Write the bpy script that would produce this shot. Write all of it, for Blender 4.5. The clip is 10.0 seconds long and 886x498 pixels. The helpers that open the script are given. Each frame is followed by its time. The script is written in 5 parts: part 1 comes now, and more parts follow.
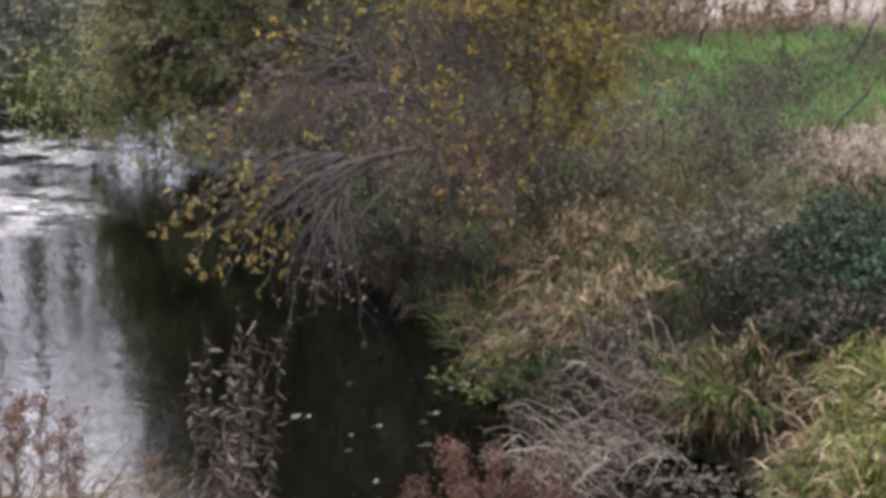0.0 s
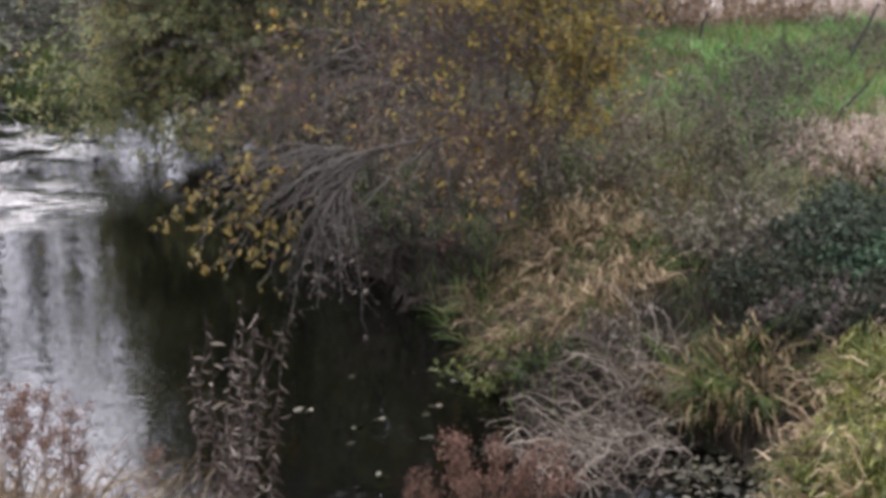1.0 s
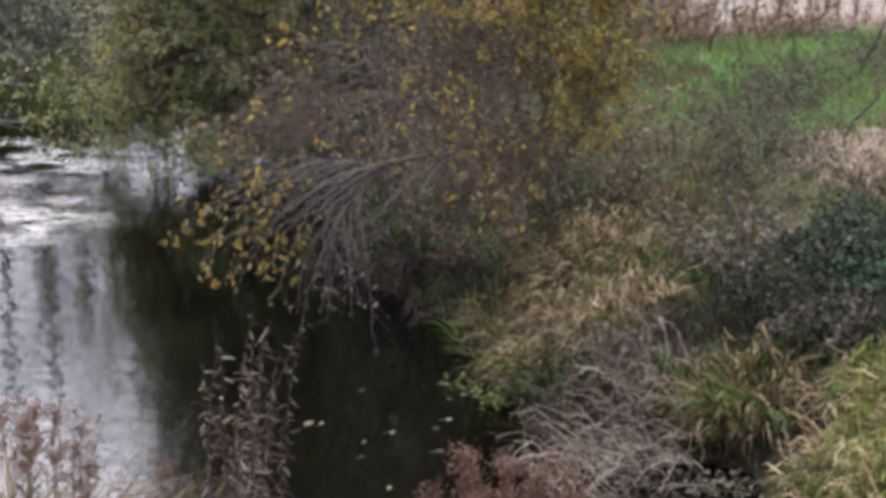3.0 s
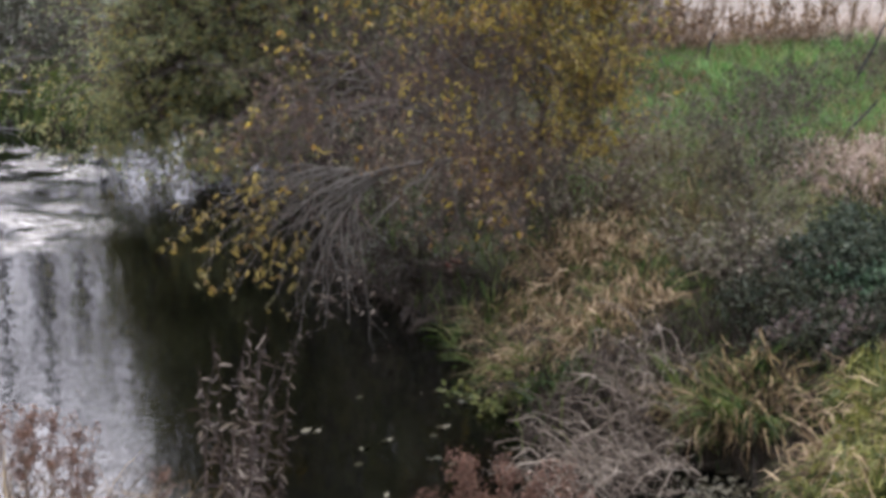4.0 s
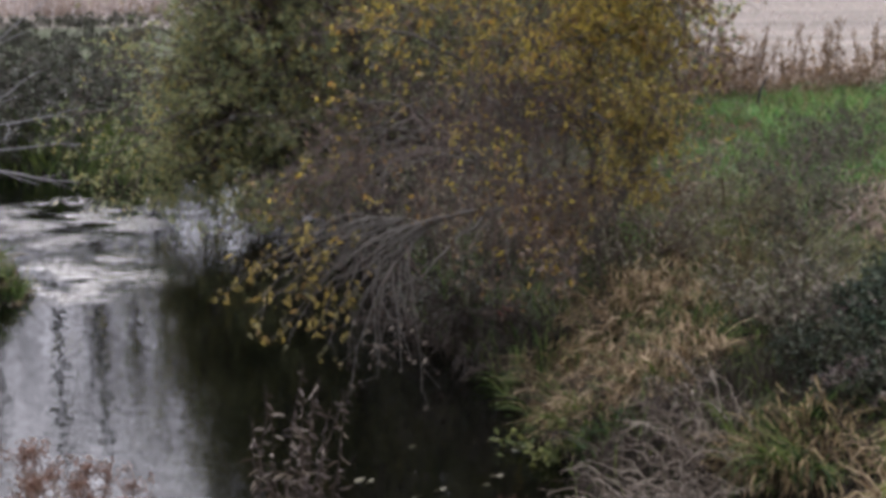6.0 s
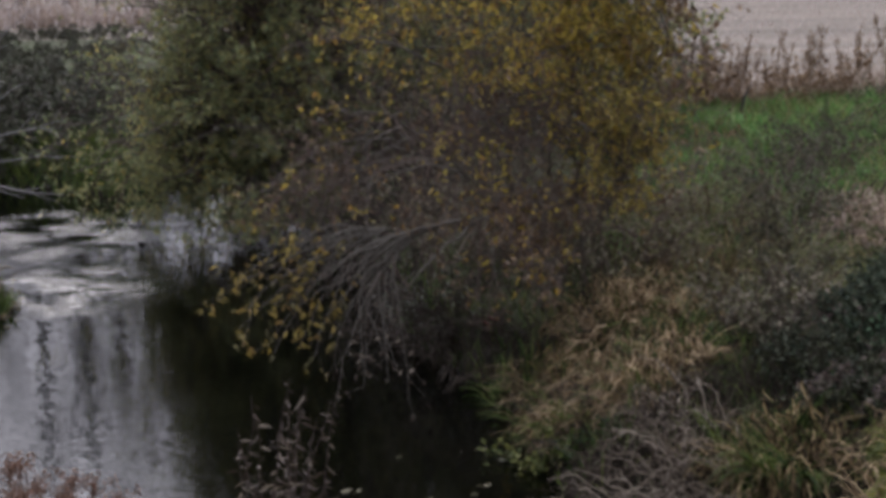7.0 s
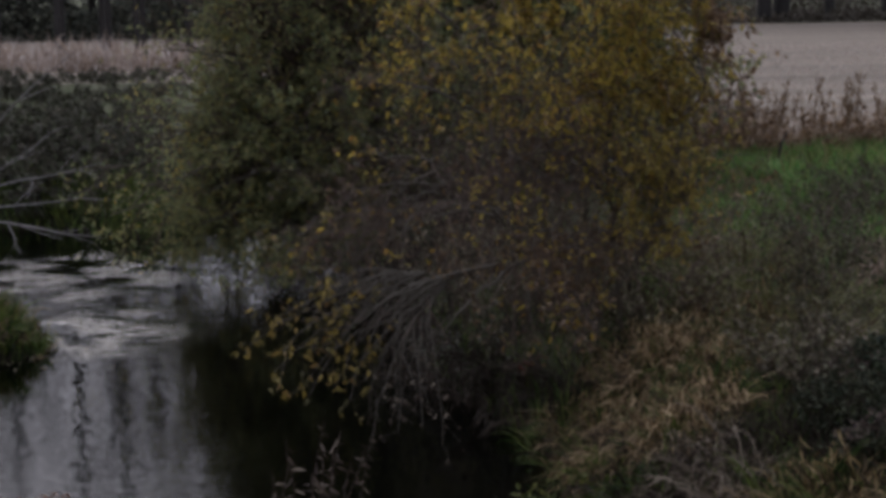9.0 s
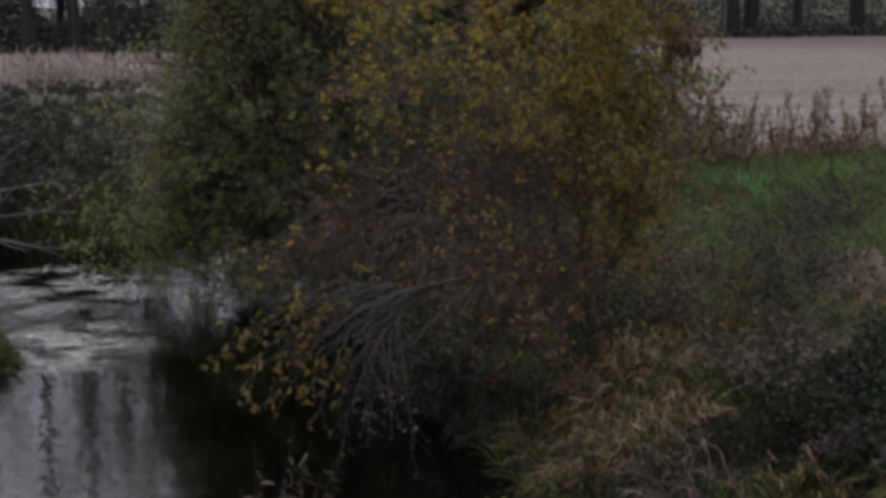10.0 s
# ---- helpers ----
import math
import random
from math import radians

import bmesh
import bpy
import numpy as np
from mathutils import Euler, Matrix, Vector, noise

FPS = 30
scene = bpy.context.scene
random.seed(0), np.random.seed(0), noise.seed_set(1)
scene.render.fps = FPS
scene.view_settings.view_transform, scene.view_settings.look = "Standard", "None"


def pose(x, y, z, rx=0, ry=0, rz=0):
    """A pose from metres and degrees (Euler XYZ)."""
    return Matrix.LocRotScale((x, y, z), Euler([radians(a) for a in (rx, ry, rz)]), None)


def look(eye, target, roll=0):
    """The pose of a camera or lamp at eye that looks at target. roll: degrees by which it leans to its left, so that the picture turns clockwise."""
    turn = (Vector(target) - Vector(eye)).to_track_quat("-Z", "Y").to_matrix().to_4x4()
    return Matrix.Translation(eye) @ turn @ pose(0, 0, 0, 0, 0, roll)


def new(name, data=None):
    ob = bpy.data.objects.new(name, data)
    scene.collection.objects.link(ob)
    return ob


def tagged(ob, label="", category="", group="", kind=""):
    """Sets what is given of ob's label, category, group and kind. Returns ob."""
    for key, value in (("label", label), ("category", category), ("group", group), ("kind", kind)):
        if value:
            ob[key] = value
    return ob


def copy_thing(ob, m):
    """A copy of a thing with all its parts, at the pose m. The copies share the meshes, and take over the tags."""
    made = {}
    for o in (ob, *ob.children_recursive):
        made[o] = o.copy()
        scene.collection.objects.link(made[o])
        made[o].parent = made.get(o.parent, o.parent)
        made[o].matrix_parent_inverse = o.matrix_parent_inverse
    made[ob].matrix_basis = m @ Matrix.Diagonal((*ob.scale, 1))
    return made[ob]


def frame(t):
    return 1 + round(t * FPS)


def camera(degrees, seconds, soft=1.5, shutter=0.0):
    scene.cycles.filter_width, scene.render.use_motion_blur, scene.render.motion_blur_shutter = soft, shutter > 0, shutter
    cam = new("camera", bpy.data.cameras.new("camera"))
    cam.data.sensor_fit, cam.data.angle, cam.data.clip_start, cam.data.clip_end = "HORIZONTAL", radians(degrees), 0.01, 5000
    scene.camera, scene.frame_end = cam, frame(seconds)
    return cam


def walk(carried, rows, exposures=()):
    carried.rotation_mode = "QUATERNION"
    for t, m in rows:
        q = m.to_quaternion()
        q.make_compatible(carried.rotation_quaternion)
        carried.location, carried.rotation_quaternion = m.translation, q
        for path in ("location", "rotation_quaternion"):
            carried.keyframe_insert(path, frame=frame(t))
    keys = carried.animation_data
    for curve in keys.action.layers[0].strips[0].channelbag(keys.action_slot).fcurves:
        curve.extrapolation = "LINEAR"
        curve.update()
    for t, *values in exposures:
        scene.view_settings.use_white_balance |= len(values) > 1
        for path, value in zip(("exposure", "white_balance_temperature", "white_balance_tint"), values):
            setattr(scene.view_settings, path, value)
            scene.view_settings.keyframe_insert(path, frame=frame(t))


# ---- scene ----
# ---------- camera ----------
cam = camera(30.0, 10.0, soft=4.2)
walk(cam, [
    (0, pose(0, 0, 3.2, 76.940, -0.390, 0.090)),
    (0.5, pose(0, 0, 3.2, 76.688, -0.327, 0.028)),
    (1, pose(0, 0, 3.2, 76.680, -0.078, 0.071)),
    (1.5, pose(0, 0, 3.2, 76.583, 0.041, 0.188)),
    (2, pose(0, 0, 3.2, 76.583, 0.077, 0.145)),
    (2.5, pose(0, 0, 3.2, 76.810, 0.207, 0.348)),
    (3, pose(0, 0, 3.2, 77.154, 0.059, 0.394)),
    (4.5, pose(0, 0, 3.2, 77.403, 0.068, 0.252)),
    (5, pose(0, 0, 3.2, 77.398, -0.034, 0.188)),
    (5.5, pose(0, 0, 3.2, 78.420, 0.560, 0.899)),
    (5.7, pose(0, 0, 3.2, 78.750, 0.864, 1.949)),
    (6.8, pose(0, 0, 3.2, 79.506, 1.159, 1.638)),
    (7, pose(0, 0, 3.2, 79.423, 1.196, 1.385)),
    (7.5, pose(0, 0, 3.2, 79.658, 1.066, 1.716)),
    (8, pose(0, 0, 3.2, 80.366, 1.364, 2.356)),
    (8.5, pose(0, 0, 3.2, 80.848, 1.446, 2.930)),
    (9, pose(0, 0, 3.2, 80.980, 1.052, 2.664)),
    (9.5, pose(0, 0, 3.2, 81.165, 0.791, 2.077)),
    (10, pose(0, 0, 3.2, 81.419, 0.803, 1.638)),
], exposures=[(0, 0.6), (3, 0.62), (4.5, 0.45), (5.5, 0.37), (7.0, -0.42), (7.5, -0.62), (8.0, -0.61), (8.5, -0.78), (9.0, -1.19), (10, -1.13)])

# ---------- sky and sun ----------
world = bpy.data.worlds.new("overcast_sky")
scene.world = world
world.use_nodes = True
wn, wl = world.node_tree.nodes, world.node_tree.links
wn.clear()
sky = wn.new("ShaderNodeTexSky")
sky.sky_type, sky.sun_disc = "NISHITA", False
sky.sun_elevation, sky.sun_rotation, sky.dust_density = radians(35), radians(-18), 4.0
dim = wn.new("ShaderNodeMixRGB")
dim.blend_type, dim.inputs[0].default_value, dim.inputs[2].default_value = "MULTIPLY", 1.0, (0.1, 0.1, 0.1, 1)
cloud = wn.new("ShaderNodeTexNoise")
cloud.inputs["Scale"].default_value, cloud.inputs["Detail"].default_value = 2.2, 5
cloud_tone = wn.new("ShaderNodeValToRGB")
cloud_tone.color_ramp.elements[0].position, cloud_tone.color_ramp.elements[0].color = 0.3, (0.72, 0.757, 0.97, 1)
cloud_tone.color_ramp.elements[1].position, cloud_tone.color_ramp.elements[1].color = 0.7, (1.125, 1.165, 1.46, 1)
veil = wn.new("ShaderNodeMixRGB")
veil.inputs[0].default_value = 0.85
# the cloud is brightest round the hidden sun
place = wn.new("ShaderNodeTexCoord")
toward = wn.new("ShaderNodeVectorMath")
toward.operation, toward.inputs[1].default_value = "DOT_PRODUCT", (-0.253, 0.779, 0.574)
glow = wn.new("ShaderNodeMapRange")
glow.interpolation_type = "SMOOTHSTEP"
glow.inputs["From Min"].default_value, glow.inputs["From Max"].default_value = -0.4, 1.0
glow.inputs["To Min"].default_value, glow.inputs["To Max"].default_value = 0.62, 1.2
bright = wn.new("ShaderNodeVectorMath")
bright.operation = "SCALE"
wl.new(place.outputs["Generated"], toward.inputs[0])
wl.new(toward.outputs["Value"], glow.inputs["Value"])
# an overcast sky is lighter overhead than at the horizon
above, dome, both = wn.new("ShaderNodeSeparateXYZ"), wn.new("ShaderNodeMapRange"), wn.new("ShaderNodeMath")
wl.new(place.outputs["Generated"], above.inputs[0])
wl.new(above.outputs["Z"], dome.inputs["Value"])
dome.inputs["To Min"].default_value, dome.inputs["To Max"].default_value = 0.5, 1.32
dome.inputs["From Min"].default_value, dome.inputs["From Max"].default_value = 0.15, 0.8
both.operation = "MULTIPLY"
wl.new(glow.outputs[0], both.inputs[0])
wl.new(dome.outputs[0], both.inputs[1])
near_sun, lobe, full = wn.new("ShaderNodeVectorMath"), wn.new("ShaderNodeMapRange"), wn.new("ShaderNodeMath")
near_sun.operation, near_sun.inputs[1].default_value = "DOT_PRODUCT", (-0.217, 0.757, 0.616)
lobe.interpolation_type = "SMOOTHSTEP"
for slot, value in zip(("From Min", "From Max", "To Min", "To Max"), (0.92, 1.0, 0.92, 3.0)):
    lobe.inputs[slot].default_value = value
full.operation = "MULTIPLY"
wl.new(place.outputs["Generated"], near_sun.inputs[0])
wl.new(near_sun.outputs["Value"], lobe.inputs["Value"])
wl.new(both.outputs[0], full.inputs[0])
wl.new(lobe.outputs[0], full.inputs[1])
wl.new(full.outputs[0], bright.inputs["Scale"])
back, wout = wn.new("ShaderNodeBackground"), wn.new("ShaderNodeOutputWorld")
back.inputs["Strength"].default_value = 2.2
wl.new(sky.outputs[0], dim.inputs[1])
wl.new(cloud.outputs["Fac"], cloud_tone.inputs[0])
wl.new(dim.outputs[0], veil.inputs[1])
wl.new(cloud_tone.outputs[0], veil.inputs[2])
wl.new(veil.outputs[0], bright.inputs[0])
wl.new(bright.outputs[0], back.inputs["Color"])
wl.new(back.outputs[0], wout.inputs["Surface"])
sun = new("sun", bpy.data.lights.new("sun", "SUN"))
sun.data.energy, sun.data.angle, sun.data.color = 0.6, radians(25), (1.0, 0.96, 0.9)
sun.matrix_world = look((-25.3, 77.9, 57.4), (0, 0, 0))

# ---------- helpers for meshes ----------
rng = np.random.default_rng(7)
UP = np.array([0.0, 0.0, 1.0])


def unit(a):
    return a / np.maximum(np.linalg.norm(a, axis=-1, keepdims=True), 1e-9)


def build_mesh(name, chunks):
    """One mesh of several (points, faces) arrays; faces of one array have the same number of corners."""
    points, loops, starts, total, at = [], [], [], 0, 0
    for v, f in chunks:
        v, f = np.asarray(v, float).reshape(-1, 3), np.asarray(f, int)
        points.append(v)
        loops.append((f + at).ravel())
        starts.append(total + np.arange(len(f)) * f.shape[1])
        total += f.size
        at += len(v)
    points, loops, starts = np.concatenate(points), np.concatenate(loops), np.concatenate(starts)
    me = bpy.data.meshes.new(name)
    me.vertices.add(len(points))
    me.vertices.foreach_set("co", points.ravel())
    me.loops.add(len(loops))
    me.loops.foreach_set("vertex_index", loops)
    me.polygons.add(len(starts))
    me.polygons.foreach_set("loop_start", starts)
    me.update(calc_edges=True)
    me.validate()
    return me


def part(name, chunks, material, parent=None, label="", smooth=False):
    """One mesh object under a thing, or at top level; chunks may also be a finished mesh."""
    me = chunks if isinstance(chunks, bpy.types.Mesh) else build_mesh(name, chunks)
    if not me.materials:
        me.materials.append(material)
    if smooth:
        me.polygons.foreach_set("use_smooth", [True] * len(me.polygons))
    ob = new(name, me)
    ob.parent = parent
    return tagged(ob, label) if label else ob


def thing(name, at, label, category, group="", kind=""):
    ob = new(name)
    ob.location = at
    ob.empty_display_size = 0.1
    return tagged(ob, label, category, group, kind)


def tubes(P, R, k=4, every=1):
    """Round stems along the polylines P (n, s, 3) with radii R (n, s); every: use each second or third point only."""
    P, R = P[:, ::every], R[:, ::every]
    n, s = P.shape[:2]
    T = unit(np.gradient(P, axis=1))
    m = np.abs(T.mean(axis=1))
    ref = np.eye(3)[np.argmin(m, axis=1)][:, None, :]
    U = unit(np.cross(T, ref))
    V = np.cross(T, U)
    a = np.arange(k) * 2 * math.pi / k
    ring = P[:, :, None] + R[:, :, None, None] * (np.cos(a)[:, None] * U[:, :, None] + np.sin(a)[:, None] * V[:, :, None])
    idx = np.arange(n * s * k).reshape(n, s, k)
    nxt = np.roll(idx, -1, axis=2)
    quads = np.stack([idx[:, :-1], nxt[:, :-1], nxt[:, 1:], idx[:, 1:]], -1).reshape(-1, 4)
    return ring.reshape(-1, 3), quads


def arching(base, heading, length, start, bend, s=6, wave=0.0):
    """Polylines that leave base at the angle start from upright (radians) towards heading and bend over by bend."""
    n = len(base)
    u = (np.arange(s - 1) + 0.5) / (s - 1)
    ang = start[:, None] + bend[:, None] * u[None, :] ** 1.4
    h = np.stack([np.cos(heading), np.sin(heading), np.zeros(n)], -1)
    step = np.sin(ang)[:, :, None] * h[:, None] + np.cos(ang)[:, :, None] * UP
    if wave:
        step = step + rng.normal(0, wave, step.shape)
    step = step * (length / (s - 1))[:, None, None]
    return np.concatenate([base[:, None], base[:, None] + np.cumsum(step, axis=1)], axis=1)


def ribbons(P, width, twist=0.5, plain=False):
    """Folded grass blades along the polylines P, widest low down, pointed at the end."""
    n, s = P.shape[:2]
    T = unit(np.gradient(P, axis=1))
    side = np.cross(T, UP) + rng.normal(0, twist, (n, 1, 3))
    side = unit(side - (side * T).sum(-1, keepdims=True) * T)
    u = np.linspace(0, 1, s)
    w = (width[:, None] * np.minimum(1, 0.55 + 1.8 * u) * (1 - u ** 2.2) + 0.0006)[:, :, None] / 2
    if plain:
        # short turf: one face across
        rows = np.stack([P - side * w, P + side * w], axis=2)
        idx = np.arange(n * s * 2).reshape(n, s, 2)
        return rows.reshape(-1, 3), np.stack([idx[:, :-1, 0], idx[:, :-1, 1], idx[:, 1:, 1], idx[:, 1:, 0]], -1).reshape(-1, 4)
    keel = np.cross(side, T) * w * 0.5
    rows = np.stack([P - side * w, P + keel, P + side * w], axis=2)
    idx = np.arange(n * s * 3).reshape(n, s, 3)
    q1 = np.stack([idx[:, :-1, 0], idx[:, :-1, 1], idx[:, 1:, 1], idx[:, 1:, 0]], -1).reshape(-1, 4)
    q2 = np.stack([idx[:, :-1, 1], idx[:, :-1, 2], idx[:, 1:, 2], idx[:, 1:, 1]], -1).reshape(-1, 4)
    return rows.reshape(-1, 3), np.concatenate([q1, q2])


def leaves(C, D, length, width, fold=0.35, curl=0.25, plain=False):
    """Leaves with a folded midrib that start at C and point along D."""
    n = len(C)
    D = unit(D)
    side = unit(np.cross(D, rng.normal(0, 1, (n, 3))))
    nrm = np.cross(side, D)
    L, W = length[:, None], width[:, None]
    if plain:
        # small or far leaves: two folded halves
        rows = [C, C + D * L * 0.5 + side * W * 0.52 + nrm * W * fold, C + D * L - nrm * L * curl * 0.5, C + D * L * 0.5 - side * W * 0.52 + nrm * W * fold]
        i = (np.arange(n) * 4)[:, None]
        return np.stack(rows, axis=1).reshape(-1, 3), np.concatenate([i + np.array([0, 2, 1]), i + np.array([0, 3, 2])]), None
    rows = [C, C + D * L * 0.32 + side * W * 0.46 + nrm * W * fold, C + D * L * 0.36, C + D * L * 0.32 - side * W * 0.46 + nrm * W * fold,
            C + D * L * 0.7 + side * W * 0.36 + nrm * (W * fold - L * curl * 0.4), C + D * L * 0.72 - nrm * L * curl * 0.35,
            C + D * L * 0.7 - side * W * 0.36 + nrm * (W * fold - L * curl * 0.4), C + D * L - nrm * L * curl]
    v = np.stack(rows, axis=1).reshape(-1, 3)
    i = (np.arange(n) * 8)[:, None]
    tris = np.concatenate([i + np.array([t]) for t in ((0, 2, 1), (0, 3, 2), (4, 5, 7), (5, 6, 7))])
    quads = np.concatenate([i + np.array([t]) for t in ((1, 2, 5, 4), (2, 3, 6, 5))])
    return v, tris, quads


def leaf_chunks(*args, **kw):
    v, tris, quads = leaves(*args, **kw)
    if quads is None:
        return [(v, tris)]
    return [(v, tris), (np.zeros((0, 3)), quads - len(v))]


def sprout(P, R, count, ratio, spread, s=5, low=0.25, lift=0.0, wave=0.12, thin=0.55):
    """Side branches of the polylines P: count for each, at low..1 of its length."""
    n, sp = P.shape[:2]
    span = np.linalg.norm(np.diff(P, axis=1), axis=-1).sum(1)
    who = np.repeat(np.arange(n), count)
    u = low + (1 - low) * rng.random(len(who)) ** 0.8
    f = u * (sp - 1)
    i = np.minimum(f.astype(int), sp - 2)
    g = (f - i)[:, None]
    start = P[who, i] * (1 - g) + P[who, i + 1] * g
    tang = unit(P[who, i + 1] - P[who, i])
    d = unit(tang + spread * unit(rng.normal(0, 1, tang.shape)) + np.array([0, 0, lift]))
    ln = span[who] * ratio * (1.15 - 0.6 * u) * rng.uniform(0.6, 1.3, len(who))
    step = d[:, None] + np.cumsum(rng.normal(0, wave, (len(who), s - 1, 3)), axis=1)
    step = unit(step) * (ln / (s - 1))[:, None, None]
    Q = np.concatenate([start[:, None], start[:, None] + np.cumsum(step, axis=1)], axis=1)
    r0 = (R[who, i] * (1 - g[:, 0]) + R[who, i + 1] * g[:, 0]) * thin
    RQ = r0[:, None] * np.linspace(1, 0.35, s)
    return Q, np.maximum(RQ, 0.0011)


def bezier(a, b, c, s=10, wave=0.03):
    u = np.linspace(0, 1, s)[:, None]
    p = (1 - u) ** 2 * np.array(a) + 2 * u * (1 - u) * np.array(b) + u ** 2 * np.array(c)
    j = np.cumsum(rng.normal(0, wave, (s, 3)), axis=0) * u
    return p + j


# ---------- materials ----------
def surface(name, tones, rough=0.75, per="island", grain=40.0, bump=0.15, through_light=0.0, patch=0.0, stretch=None):
    """A surface whose tone differs from piece to piece, with grain, blotches and relief."""
    m = bpy.data.materials.new(name)
    m.use_nodes = True
    n, l = m.node_tree.nodes, m.node_tree.links
    bsdf = n["Principled BSDF"]
    bsdf.inputs["Roughness"].default_value, bsdf.inputs["Specular IOR Level"].default_value = rough, 0.25
    ramp = n.new("ShaderNodeValToRGB")
    el = ramp.color_ramp.elements
    for i, c in enumerate(tones):
        p = i / max(1, len(tones) - 1)
        e = el[i] if i < 2 else el.new(p)
        e.position, e.color = p, (*c, 1)
    for i, c in enumerate(tones):
        el[i].position = i / max(1, len(tones) - 1)
    co = n.new("ShaderNodeTexCoord")
    fine = n.new("ShaderNodeTexNoise")
    fine.inputs["Scale"].default_value, fine.inputs["Detail"].default_value = grain, 4
    l.new(co.outputs["Object"], fine.inputs["Vector"])
    coarse = n.new("ShaderNodeTexNoise")
    coarse.inputs["Scale"].default_value, coarse.inputs["Detail"].default_value = patch or grain / 12, 3
    if stretch:
        long = n.new("ShaderNodeMapping")
        long.inputs["Scale"].default_value = stretch
        l.new(co.outputs["Object"], long.inputs["Vector"])
        l.new(long.outputs[0], coarse.inputs["Vector"])
    else:
        l.new(co.outputs["Object"], coarse.inputs["Vector"])
    if per == "island":
        geo = n.new("ShaderNodeNewGeometry")
        source = geo.outputs["Random Per Island"]
    elif per == "object":
        info = n.new("ShaderNodeObjectInfo")
        source = info.outputs["Random"]
    else:
        stretch = n.new("ShaderNodeMapRange")
        stretch.inputs["From Min"].default_value, stretch.inputs["From Max"].default_value = 0.3, 0.7
        l.new(coarse.outputs["Fac"], stretch.inputs["Value"])
        source = stretch.outputs[0]
    l.new(source, ramp.inputs[0])
    vary = n.new("ShaderNodeMapRange")
    vary.inputs["From Min"].default_value, vary.inputs["From Max"].default_value = 0.25, 0.75
    vary.inputs["To Min"].default_value, vary.inputs["To Max"].default_value = 0.65, 1.3
    l.new(fine.outputs["Fac"], vary.inputs["Value"])
    mul = n.new("ShaderNodeVectorMath")
    mul.operation = "SCALE"
    l.new(ramp.outputs[0], mul.inputs[0])
    l.new(vary.outputs[0], mul.inputs["Scale"])
    l.new(mul.outputs[0], bsdf.inputs["Base Color"])
    if bump:
        b = n.new("ShaderNodeBump")
        b.inputs["Strength"].default_value, b.inputs["Distance"].default_value = bump, 0.01
        l.new(fine.outputs["Fac"], b.inputs["Height"])
        l.new(b.outputs[0], bsdf.inputs["Normal"])
    if through_light:
        tr, mix = n.new("ShaderNodeBsdfTranslucent"), n.new("ShaderNodeMixShader")
        mix.inputs[0].default_value = through_light
        l.new(mul.outputs[0], tr.inputs["Color"])
        l.new(bsdf.outputs[0], mix.inputs[1])
        l.new(tr.outputs[0], mix.inputs[2])
        l.new(mix.outputs[0], n["Material Output"].inputs["Surface"])
    return m


BARK = surface("grey_brown_bark", [(0.085, 0.072, 0.055), (0.15, 0.13, 0.102)], 0.85, grain=60, bump=0.5)
TWIG = surface("grey_brown_twigs", [(0.0594, 0.04057, 0.02996), (0.1215, 0.08467, 0.06234), (0.2115, 0.1552, 0.1182)], 0.8)
DEAD_WOOD = surface("bleached_dead_wood", [(0.18, 0.165, 0.15), (0.34, 0.31, 0.29)], 0.8, bump=0.4)
DEAD_STEM = surface("pale_dead_stems", [(0.07725, 0.05544, 0.03612), (0.1957, 0.1485, 0.1032), (0.4532, 0.3712, 0.2709)], 0.7, per="object")
YELLOW_LEAF = surface("yellow_autumn_leaves", [(0.11, 0.11, 0.036), (0.245, 0.2, 0.05), (0.4, 0.3, 0.06), (0.52, 0.39, 0.077), (0.36, 0.2, 0.053)], 0.55, through_light=0.5)
BROWN_LEAF = surface("brown_withered_leaves", [(0.09, 0.06, 0.04), (0.23, 0.14, 0.076), (0.42, 0.3, 0.185)], 0.7, through_light=0.2)
RUST_LEAF = surface("rusty_small_leaves", [(0.09, 0.058, 0.037), (0.155, 0.097, 0.055), (0.23, 0.148, 0.075), (0.2, 0.152, 0.1)], 0.7, through_light=0.25)
YELLOW_LEAF_ONE = surface("single_yellow_leaves", [(0.22, 0.16, 0.0336), (0.38, 0.26, 0.0378), (0.34, 0.17, 0.0378)], 0.5, per="object", through_light=0.3)
SPRAY_LEAF = surface("golden_spray_leaves", [(0.07, 0.064, 0.026), (0.14, 0.115, 0.036), (0.23, 0.172, 0.045), (0.33, 0.235, 0.055), (0.19, 0.115, 0.048)], 0.6, per="object", through_light=0.3)
GOLD_LEAF = surface("golden_olive_leaves", [(0.17, 0.158, 0.062), (0.29, 0.25, 0.075), (0.42, 0.325, 0.085), (0.53, 0.38, 0.095)], 0.6, through_light=0.5)
LIME_LEAF = surface("yellow_green_leaves", [(0.065, 0.08, 0.025), (0.12, 0.13, 0.035), (0.19, 0.185, 0.05)], 0.6, through_light=0.3)
BUSH_LEAF = surface("dull_green_bush_leaves", [(0.122, 0.15, 0.08), (0.222, 0.255, 0.122), (0.318, 0.325, 0.142), (0.425, 0.37, 0.153)], 0.7, through_light=0.5)
FAR_DRY = surface("far_dry_growth", [(0.07, 0.06, 0.045), (0.12, 0.10, 0.078), (0.16, 0.14, 0.11)], 0.9)
DARK_LEAF = surface("dark_bramble_leaves", [(0.024, 0.033, 0.02), (0.042, 0.055, 0.032), (0.06, 0.075, 0.042), (0.09, 0.10, 0.055)], 0.8, through_light=0.12)
